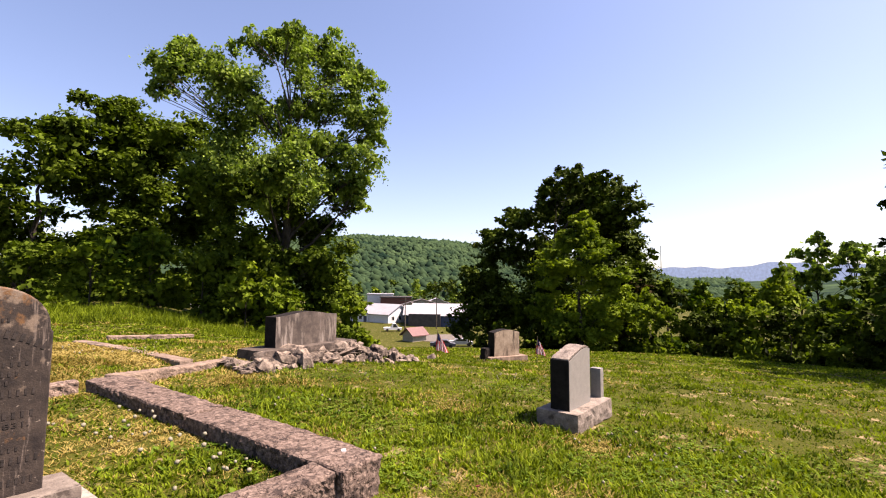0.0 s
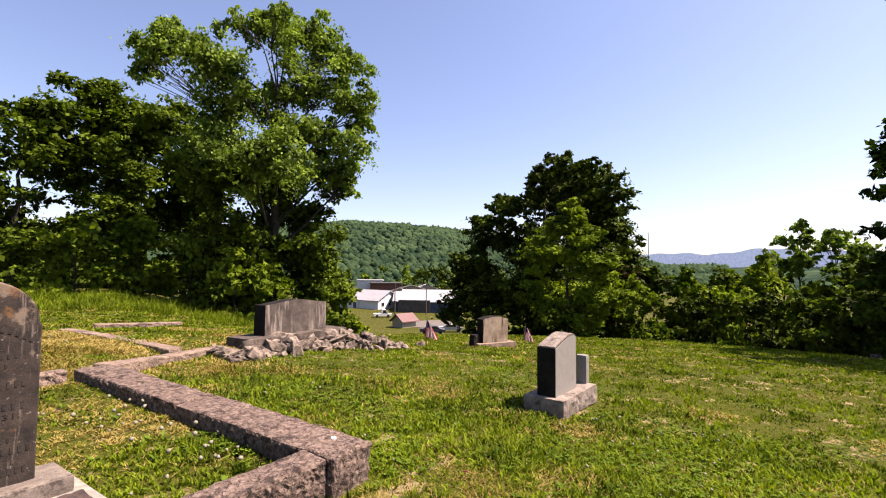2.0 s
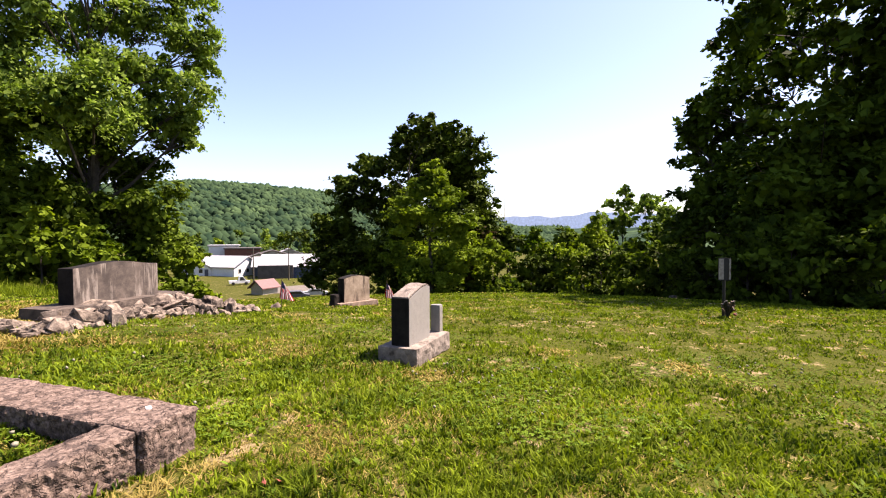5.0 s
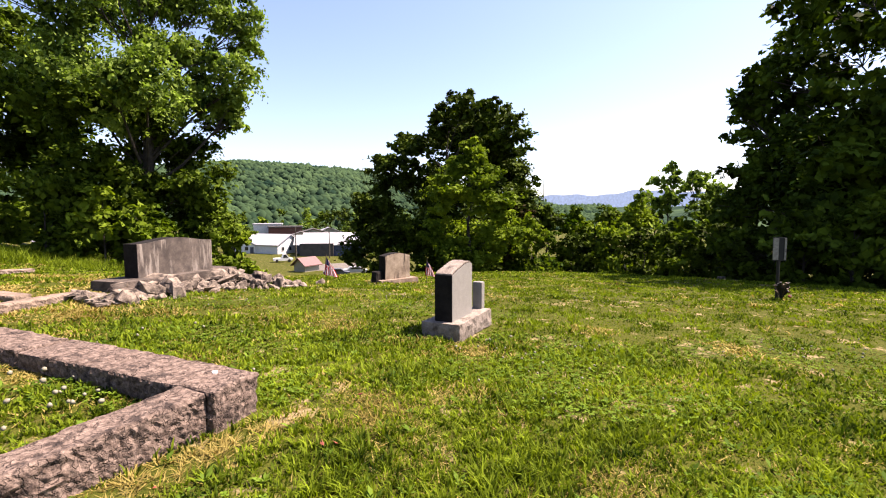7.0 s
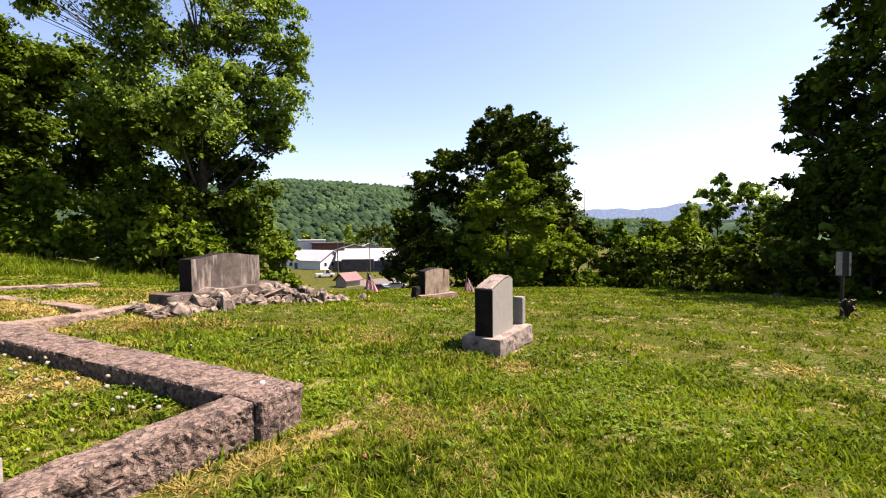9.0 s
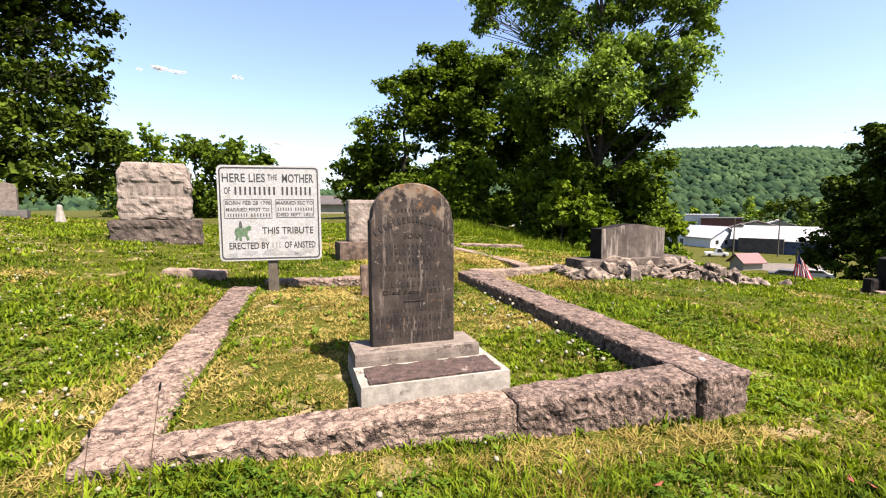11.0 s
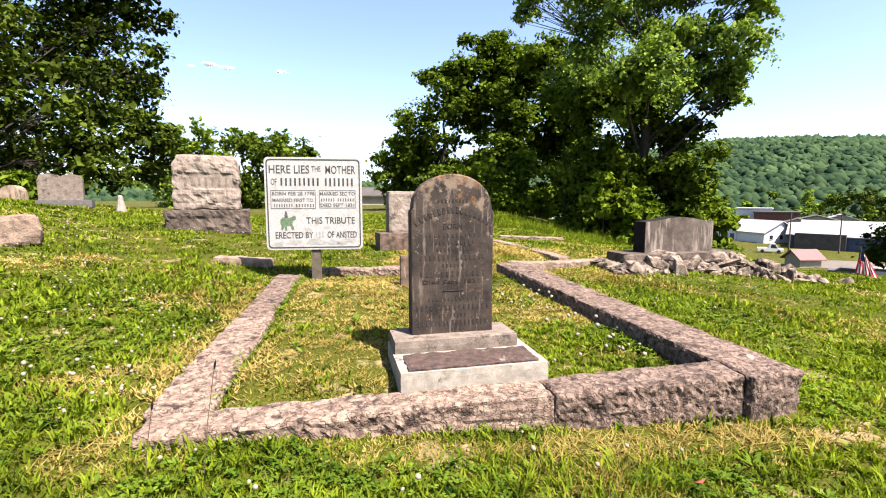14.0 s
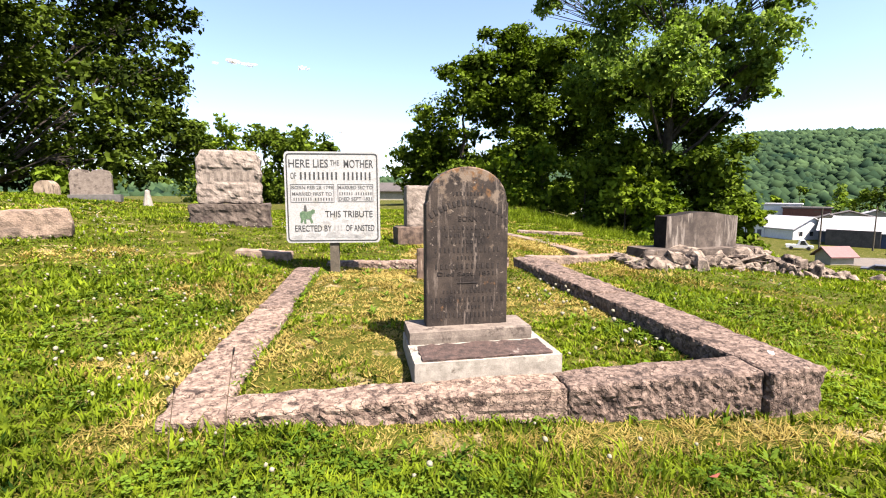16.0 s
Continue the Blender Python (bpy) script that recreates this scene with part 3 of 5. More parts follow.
for v in b.verts:
    if v.co.z > 0.84:
        k = (v.co.z - 0.84) / 0.18
        v.co.x *= 1 - 0.16 * k
        v.co.y *= 1 - 0.2 * k
    if abs(v.co.x) < 0.47 and 0.40 < v.co.z < 0.66 and v.co.y < -0.2:
        v.co.y = -0.268
die = part("die", b, M_ROCKFACE, mon, "rock-faced granite die with a smooth name panel")
die.matrix_basis = pose(0, 0, 0.49)
letter_bars("name_bar", 7, -0.40, 0.40, 0.45, 0.60, -0.267, M_PLINTH, die, 0.008)

# Small markers on the rise
def slab_marker(name, x, y, rz, w, d, h, material, label, seed, base=True, group=""):
    t = thing(name, pose(x, y, gz(x, y) - 0.05, 0, 0, rz), label, "gravestone", group)
    z = 0.0
    if base:
        part("base", rough_block(w * 1.3, d * 2.2, 0.2, 0.07, 0.008, 0.015, seed), material, t)
        z = 0.19
    ob = part("slab", rough_block(w, d, h, 0.06, 0.006, 0.03, seed + 1), material, t)
    ob.matrix_basis = pose(0, 0, z)
    return t


fx, fy = polar(-30.6, 15.4)
double = thing("double_headstone", pose(fx, fy, gz(fx, fy) - 0.05, 0, 0, 20), "grey double headstone with a notched top on a flat base", "gravestone")
part("base", rough_block(1.15, 0.5, 0.2, 0.07, 0.008, 0.015, 61), M_STONE_GREY, double)
out = [(-0.62, 0), (0.62, 0), (0.62, 0.52), (0.55, 0.63), (0.32, 0.68), (0.08, 0.64), (0.0, 0.58), (-0.08, 0.64), (-0.32, 0.68), (-0.55, 0.63), (-0.62, 0.52)]
ob = part("slab", Build().prism([(x * 0.74, z) for x, z in out], -0.1, 0.1), M_PLINTH, double, "streaked grey stone slab")
ob.matrix_basis = pose(-0.08, 0, 0.19)
fx, fy = polar(-26.3, 14.6)
obel = thing("marble_obelisk", pose(fx, fy, gz(fx, fy) - 0.03), "small pale weathered marble obelisk marker in the grass", "obelisk")
part("shaft", Build().tube([(0, 0, 0), (0, 0, 0.12), (0, 0, 0.36), (0, 0, 0.44), (0, 0, 0.48)], [0.13, 0.11, 0.065, 0.06, 0.02], 8), M_BASE, obel)
fx, fy = polar(-34.3, 16.5)
rnd = thing("round_fieldstone", pose(fx, fy, gz(fx, fy) - 0.1), "rounded dark fieldstone marker on the rise", "gravestone")
part("stone", Build().prism(arch(0.52, 0, 0.26, 0.5, 10), -0.12, 0.12), M_STONE_BROWN, rnd)

# Wide family stone in its heap of rubble
bigx, bigy = 5.47, 7.72
big = thing("wide_family_stone", pose(bigx, bigy, -0.12, 0, 0, 8.5), "wide dark stained granite stone with a serpentine top", "gravestone")
part("plinth", rough_block(2.3, 0.75, 0.27, 0.08, 0.012, 0.02, 71), M_ROCKDARK, big, "flat brown stone plinth")
w = 0.755
out = [(-w, 0), (w, 0), (w, 0.56)]
for i in range(1, 16):
    x = w - 2 * w * i / 16
    out.append((x, 0.56 + 0.075 * math.cos(x / w * math.pi / 2) ** 2))
out.append((-w, 0.56))
fob = part("front_face", Build().prism([(x * 0.992, 0.004 + z * 0.99) for x, z in out], -0.156, -0.146), M_STONE_BIG, big, "pale-streaked brown front face")
fob.matrix_basis = pose(0, 0, 0.262)
# the slab's shaded sides are painted dark behind the lighter front
ob = part("slab", Build().prism(out, -0.15, 0.15), M_STONE_SHADE_DARK, big, "granite slab, shade painted on its sides")
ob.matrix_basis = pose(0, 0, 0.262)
md = ob.modifiers.new("worn", "BEVEL")
md.width, md.segments, md.limit_method = 0.012, 2, "ANGLE"

rock_meshes = []
for k in range(9):
    bm = bmesh.new()
    rk = random.Random(60 + k)
    for _ in range(17):
        p = Vector([rk.gauss(0, 1) for _ in range(3)]).normalized() * rk.uniform(0.8, 1.1)
        bm.verts.new([max(-0.8, min(0.8, c)) for c in p])
    hull = bmesh.ops.convex_hull(bm, input=bm.verts)
    bmesh.ops.delete(bm, geom=[g for g in hull["geom_interior"] if isinstance(g, bmesh.types.BMVert)], context="VERTS")
    rm = bpy.data.meshes.new("rock")
    bm.to_mesh(rm)
    bm.free()
    rm.materials.append(M_RUBBLE)
    rock_meshes.append(rm)
rubble = thing("rubble_heap", pose(0, 0, 0), "heap of broken pale sandstone rubble in front of a wide stone", "rubble")
rng = random.Random(5)
for i in range(290):
    u = rng.random()
    x = 3.75 + 4.0 * u
    front = 7.05 + 0.09 * (x - 4)
    y = front + rng.uniform(-0.5, 0.35) if x < 6.3 else 7.25 + rng.uniform(-0.55, 0.75)
    edge = min(1.0, (x - 3.6) / 1.2, (7.9 - x) / 0.9)
    h = (0.11 if x < 6.4 else 0.26) * edge * max(0.15, 1 - abs(y - (front + 0.25)) / 0.95)
    s = rng.uniform(0.04, 0.12) if i % 7 else rng.uniform(0.13, 0.21)
    ob = part("rock", rock_meshes[i % 9], M_RUBBLE, rubble)
    flat_ = 0.4 if i % 3 == 0 else 1.0
    ob.matrix_basis = pose(x, y, gz(x, y) + h * rng.random() + s * 0.2, rng.uniform(-60, 60) * flat_, rng.uniform(-50, 50) * flat_, rng.uniform(0, 360)) @ Matrix.Diagonal((s * rng.uniform(1.0, 1.9) / flat_ ** 0.4, s, s * rng.uniform(0.5, 1.05) * flat_, 1))

# Polished grey stone with its small companion
s3 = thing("polished_headstone", pose(6.1, 2.38, gz(6.1, 2.38) - 0.02, 0, 0, 2), "grey polished headstone with a rock-pitched top on a rough base", "gravestone")
part("base", rough_block(1.18, 0.54, 0.24, 0.05, 0.03, 0.02, 81, 0.008), M_ROCKFACE, s3, "pale rough granite base")
out = [(-0.33, 0), (0.33, 0), (0.33, 0.695), (0.24, 0.72), (0.08, 0.71), (-0.15, 0.655), (-0.33, 0.60)]
fob = part("front_face", Build().prism([(x * 0.99, 0.004 + z * 0.985) for x, z in out], -0.126, -0.116), M_STONE_FACE, s3, "smooth pale grey polished face")
fob.matrix_basis = pose(-0.17, 0, 0.235)
top_stone = rough_block(0.652, 0.236, 0.05, 0.03, 0.012, 0.012, 84, 0.012, 14)
for v in top_stone.verts:
    v.co.z += float(np.interp(v.co.x, [-0.33, -0.15, 0.08, 0.24, 0.33], [0.60, 0.655, 0.71, 0.72, 0.695])) - 0.03
tob = part("pitched_top", top_stone, M_ROCKFACE, s3, "rough pale rock-pitched top")
tob.matrix_basis = pose(-0.17, 0, 0.235)
# near-black body colour stands in for the shade on its side
ob = part("die", Build().prism(out, -0.12, 0.12), M_STONE_SHADE_DARK, s3, "slab body in painted shade")
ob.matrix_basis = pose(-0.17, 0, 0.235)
ob = part("side_marker", rough_block(0.12, 0.15, 0.40, 0.04, 0.004, 0.015, 83), M_STONE_FACE, s3, "small grey side marker")
ob.matrix_basis = pose(0.50, -0.09, 0.23)

s2 = thing("stained_headstone", pose(12.2, 7.47, gz(12.2, 7.47) - 0.05, 0, 0, -22), "brown-stained low headstone with a curved top on a pale base", "gravestone")
part("base", rough_block(1.35, 0.6, 0.2, 0.08, 0.01, 0.02, 91), M_SAND, s2)
out = [(-0.45, 0), (0.45, 0), (0.45, 0.70)] + [(0.45 - 0.9 * i / 10, 0.70 + 0.08 * math.sin(math.pi * i / 10)) for i in range(1, 10)] + [(-0.45, 0.70)]
fob = part("front_face", Build().prism([(x * 0.99, 0.004 + z * 0.985) for x, z in out], -0.166, -0.156), M_STONE_BROWN, s2, "tan brown-streaked front face")
fob.matrix_basis = pose(0, 0, 0.19)
# shade on the sides is coloured in; the front keeps its tan
ob = part("slab", Build().prism(out, -0.16, 0.16), M_STONE_SHADE_DARK, s2, "slab with its sides coloured as shade")
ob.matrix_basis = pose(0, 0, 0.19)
bush = thing("small_shrub_stone", pose(11.6, 7.7, gz(11.6, 7.7) - 0.03), "small dark stone beside a stained headstone", "stone")
part("stone", rough_block(0.35, 0.2, 0.4, 0.06, 0.03, 0.05, 93), M_STONE_SHADE_DARK, bush)
chip = thing("fieldstone", pose(9.1, 7.6, gz(9.1, 7.6) - 0.03, 0, 14, 30), "pale leaning fieldstone in the grass", "stone")
ob = part("stone", rock_meshes[4], M_RUBBLE, chip)
ob.matrix_basis = pose(0, 0, 0.08) @ Matrix.Diagonal((0.24, 0.14, 0.15, 1))


# ---- sign ----
SGY = 5.86
sign = thing("tribute_sign", pose(-0.69, SGY, 0, 0, 0, -1.5), "square white metal tribute sign with black lettering on a wooden post", "sign")
b = rough_block(0.115, 0.10, 1.35, 0.08, 0.004, 0.01, 101)
ob = part("post", b, M_POST, sign, "weathered square wooden post")
ob.matrix_basis = pose(0.0, 0.06, gz(-0.69, SGY) - 0.3)
SW, SZ0, SZ1 = 0.585, 0.475, 1.612


def rounded(x0, x1, z0, z1, r, n=5):
    pts = []
    for cx, cz, a0 in ((x1 - r, z0 + r, -90), (x1 - r, z1 - r, 0), (x0 + r, z1 - r, 90), (x0 + r, z0 + r, 180)):
        for i in range(n + 1):
            a = radians(a0 + 90 * i / n)
            pts.append((cx + r * math.cos(a), cz + r * math.sin(a)))
    return pts


def ring(outer, inner, y0, y1):
    n = len(outer)
    verts = [(x, y, z) for y in (y0, y1) for pts in (outer, inner) for x, z in pts]
    faces = []
    for i in range(n):
        j = (i + 1) % n
        faces += [(i, j, n + j, n + i), (2 * n + j, 2 * n + i, 3 * n + i, 3 * n + j), (n + i, n + j, 3 * n + j, 3 * n + i), (j, i, 2 * n + i, 2 * n + j)]
    return Build().add(verts, faces)


panel = part("panel", Build().prism(rounded(-SW, SW, SZ0, SZ1, 0.05), -0.006, 0.006), M_SIGN, sign, "white metal panel")
part("border", ring(rounded(-SW + 0.022, SW - 0.022, SZ0 + 0.022, SZ1 - 0.022, 0.045), rounded(-SW + 0.036, SW - 0.036, SZ0 + 0.036, SZ1 - 0.036, 0.035), -0.009, -0.0065), M_SIGN_INK, panel, "black border line")


def sx(u):
    return -SW + 2 * SW * (u - 117) / (522 - 117)


def sz(v):
    return SZ1 - (SZ1 - SZ0) * (v - 92) / (480 - 92)


for words, u0, u1, v0, v1, m in (("HERE LIES", 137, 303, 125, 159, M_SIGN_INK), ("THE", 312, 350, 128, 150, M_SIGN_FADED), ("MOTHER", 370, 495, 126, 160, M_SIGN_INK),
                                 ("OF", 143, 167, 180, 207, M_SIGN_FADED), ("BORN FEB 28 1798", 146, 322, 236, 250, M_SIGN_FADED), ("MARRIED FIRST TO", 147, 316, 263, 277, M_SIGN_FADED),
                                 ("MARRIED SEC TO", 345, 491, 236, 250, M_SIGN_FADED), ("DIED SEPT 1831", 346, 488, 284, 298, M_SIGN_FADED),
                                 ("THIS TRIBUTE", 285, 490, 342, 370, M_SIGN_INK), ("ERECTED BY", 155, 312, 404, 431, M_SIGN_INK), ("OF ANSTED", 372, 497, 403, 430, M_SIGN_INK)):
    lettering("letter", words, sx(u0), sx(u1), sz(v1), sz(v0), -0.0068, m, panel, 0.002)
for u0, u1, v0, v1, m, n in ((178, 347, 178, 210, M_SIGN_INK, 9), (362, 490, 178, 211, M_SIGN_INK, 7), (150, 232, 286, 299, M_SIGN_FADED, 8), (241, 322, 286, 299, M_SIGN_FADED, 7), (346, 408, 263, 275, M_SIGN_FADED, 6), (416, 490, 263, 275, M_SIGN_FADED, 7), (320, 360, 404, 428, M_SIGN_PEEL, 3)):
    letter_bars("name_bar", n, sx(u0), sx(u1), sz(v1), sz(v0), -0.0068, m, panel)
for u0, u1, v0, v1 in ((140, 326, 229, 306), (341, 494, 229, 304)):
    o = [(sx(u0), sz(v1)), (sx(u1), sz(v1)), (sx(u1), sz(v0)), (sx(u0), sz(v0))]
    k = [(sx(u0 + 2), sz(v1 - 2)), (sx(u1 - 2), sz(v1 - 2)), (sx(u1 - 2), sz(v0 + 2)), (sx(u0 + 2), sz(v0 + 2))]
    part("box_line", ring(o, k, -0.0085, -0.0068), M_SIGN_FADED, panel)
horse = [(178, 350), (190, 342), (205, 346), (222, 342), (232, 335), (243, 340), (240, 352), (229, 358), (226, 372), (234, 392), (224, 397), (218, 378), (202, 378), (204, 396), (196, 398), (192, 380), (186, 396), (178, 393), (182, 376), (176, 366)]
part("emblem", Build().prism([(sx(u), sz(v)) for u, v in horse][::-1], -0.0088, -0.0068), M_SIGN_GREEN, panel, "faded green horse emblem")
part("emblem_top", Build().prism([(sx(u), sz(v)) for u, v in ((194, 344), (208, 347), (206, 325), (202, 315), (197, 318), (195, 328))], -0.0088, -0.0068), M_SIGN_FADED, panel)
rng = random.Random(9)
for cu_, cv_, r_ in ((235, 448, 26), (330, 448, 34), (395, 452, 26), (468, 440, 20), (170, 456, 22), (290, 392, 12), (370, 386, 12), (430, 455, 22)):
    b = Build()
    pts = []
    for i in range(13):
        a = 2 * math.pi * i / 13
        k = r_ * rng.uniform(0.5, 1.2)
        pts.append((max(-SW + 0.045, min(SW - 0.045, sx(cu_ + 1.3 * k * math.cos(a)))), max(SZ0 + 0.045, sz(cv_ + 0.55 * k * math.sin(a)))))
    part("peeled_patch", b.prism(pts[::-1], -0.0075, -0.0066), M_SIGN_PEEL, panel)

# Marker post with a small panel, and faded flowers at its foot
mp = thing("marker_post", pose(13.5, -2.25, gz(13.5, -2.25) - 0.05, 0, 0, -75), "black metal marker post carrying a small panel", "marker post")
part("pole", Build().tube([(0, 0, 0), (0, 0, 1.45)], [0.035, 0.035], 8), M_BLACK, mp)
for x0, x1 in ((-0.14, -0.03), (0.09, 0.13)):
    part("panel", Build().box(x0, x1, -0.06, -0.045, 0.97, 1.47), M_BASE, mp, "pale upright plate")
part("plate", Build().box(-0.14, 0.13, -0.044, -0.02, 0.95, 1.49), M_BLACK, mp, "black backing plate")

bunch = thing("flower_bunch", pose(13.25, -2.3, gz(13.25, -2.3)), "withered dark bunch of flowers with faded red blooms", "flowers")
rng = random.Random(3)
for i in range(26):
    a, l = rng.uniform(0, 6.28), rng.uniform(0.25, 0.5)
    part("stem", Build().tube([(0, 0, 0), (0.05 * math.cos(a), 0.05 * math.sin(a), l * 0.5), (0.13 * math.cos(a), 0.13 * math.sin(a), l * 0.9)], [0.012, 0.015, 0.026], 5), M_BLACK if i % 3 else M_DOWEL, bunch)
for i in range(6):
    a = rng.uniform(0, 6.28)
    ob = part("bloom", rock_meshes[i], M_FADE_RED, bunch)
    ob.data = rock_meshes[i].copy()
    ob.data.materials[0] = M_FADE_RED if i % 2 else M_SAND
    ob.matrix_basis = pose(0.16 * math.cos(a), 0.16 * math.sin(a), rng.uniform(0.08, 0.3)) @ Matrix.Diagonal((0.05, 0.05, 0.045, 1))


# ---- flags ----
def cloth(u, d, scale, top):
    """A point of the limp cloth: u along the fly, which falls down the stick, d down the hoist."""
    return (0.012 + scale * (d * (0.10 + 0.24 * u) - 0.05 * u), 0.035 * scale * math.sin(d * 11 + u * 3) * (0.3 + u), top - scale * (u * 0.44 + d * 0.14 * (1 - 0.4 * u)))


def flag(x, y, rz, scale, label):
    f = thing("grave_flag", pose(x, y, gz(x, y) - 0.08, 0, 0, rz), label, "flag", "grave flags")
    part("stick", Build().tube([(0, 0, 0), (0.02, 0, 0.86 * scale)], [0.009, 0.007], 6), M_DOWEL, f, "thin wooden stick")
    n, top = 13, 0.80 * scale
    for s in range(n):
        if s < 7:
            lo = 0.42
        else:
            lo = 0.0
        b = Build()
        vs, fs, m = [], [], 10
        for i in range(m + 1):
            u = lo + (1 - lo) * i / m
            for e in (0, 1):
                d = (s + e) / n
                # the cloth hangs: the fly end falls down along the stick
                x_, y_, z_ = cloth(u, d, scale, top)
                vs.append((x_, y_, z_))
        for i in range(m):
            fs.append((2 * i, 2 * i + 1, 2 * i + 3, 2 * i + 2))
        part("stripe", b.add(vs, fs), M_RED if s % 2 == 0 else M_CLOTH, f)
    b = Build()
    vs, fs, m = [], [], 6
    for i in range(m + 1):
        u = 0.42 * i / m
        for d in (0.0, 0.54):
            vs.append(cloth(u, d, scale, top))
    for i in range(m):
        fs.append((2 * i, 2 * i + 1, 2 * i + 3, 2 * i + 2))
    part("canton", b.add(vs, fs), M_NAVY, f, "dark blue corner field")
    return f


flag(8.76, 7.12, -50, 0.95, "small striped flag hanging limp on a stick")
flag(12.0, 6.25, -40, 0.95, "small faded striped flag on a leaning stick")


# ---- trees ----
def foliage(rng, centres, crad, squash, count, leaf, hang):
    """Leaf quads on short drooping twigs over the skin of each clump; larger inner leaves, added to block light, darken
    its heart.
    """
    n = len(centres)
    wgt = crad ** 1.7 / (crad ** 1.7).sum()
    m = max(1, int(count * 0.8) // 42)
    k = rng.choice(n, m, p=wgt)
    d = rng.normal(size=(m, 3))
    d[:, 2] = np.where(d[:, 2] < -0.5, -d[:, 2] * 0.6, d[:, 2]) + 0.15
    d /= np.linalg.norm(d, axis=1)[:, None]
    q = np.clip(crad[k] * 0.55, 0.2, 1.0) * rng.uniform(0.6, 1.4, m)
    s0 = centres[k] + d * np.stack([crad[k], crad[k], crad[k] * squash], -1) * rng.uniform(0.3, 1.05, m)[:, None]
    a = np.arctan2(d[:, 1], d[:, 0])[:, None] + rng.normal(size=(m, 6)) * 1.1
    ln = q[:, None] * rng.uniform(0.6, 1.35, (m, 6))
    t = (np.arange(7)[None, None] + rng.random((m, 6, 7))) / 7
    hx, hy = np.cos(a)[:, :, None], np.sin(a)[:, :, None]
    rise = rng.uniform(0.0, 0.5, (m, 6))[:, :, None] * t - hang * t * t
    p = s0[:, None, None] + np.stack([hx * t, hy * t, rise], -1) * ln[..., None, None] + rng.normal(size=(m, 6, 7, 3)) * (0.15 * q)[:, None, None, None]
    nrm = np.stack([0.4 * hx * t, 0.4 * hy * t, 0.8 + 0 * t], -1) + rng.normal(size=(m, 6, 7, 3)) * 0.42
    p, nrm = p.reshape(-1, 3), nrm.reshape(-1, 3)
    size = leaf * rng.uniform(0.6, 1.3, len(p))
    c = int(count * 0.24)
    k = rng.choice(n, c, p=wgt)
    e = rng.normal(size=(c, 3))
    e /= np.linalg.norm(e, axis=1)[:, None]
    e = centres[k] + e * (crad[k] * 0.68 * rng.random(c) ** 0.4)[:, None] * np.array([1, 1, squash])
    p = np.concatenate([p, e])
    nrm = np.concatenate([nrm, rng.normal(size=(c, 3))])
    size = np.concatenate([size, leaf * rng.uniform(1.25, 1.9, c)])[:, None]
    nrm /= np.linalg.norm(nrm, axis=1)[:, None]
    u = np.cross(nrm, rng.normal(size=nrm.shape))
    u[:, 2] -= 0.5 * hang
    u /= np.linalg.norm(u, axis=1)[:, None]
    w = np.cross(nrm, u)
    v = np.stack([p - u * size * 0.55, p + w * size * 0.36 + nrm * size * 0.08, p + u * size * 0.55, p - w * size * 0.36 + nrm * size * 0.08], 1).reshape(-1, 3)
    return v, np.arange(len(p) * 4).reshape(-1, 4)


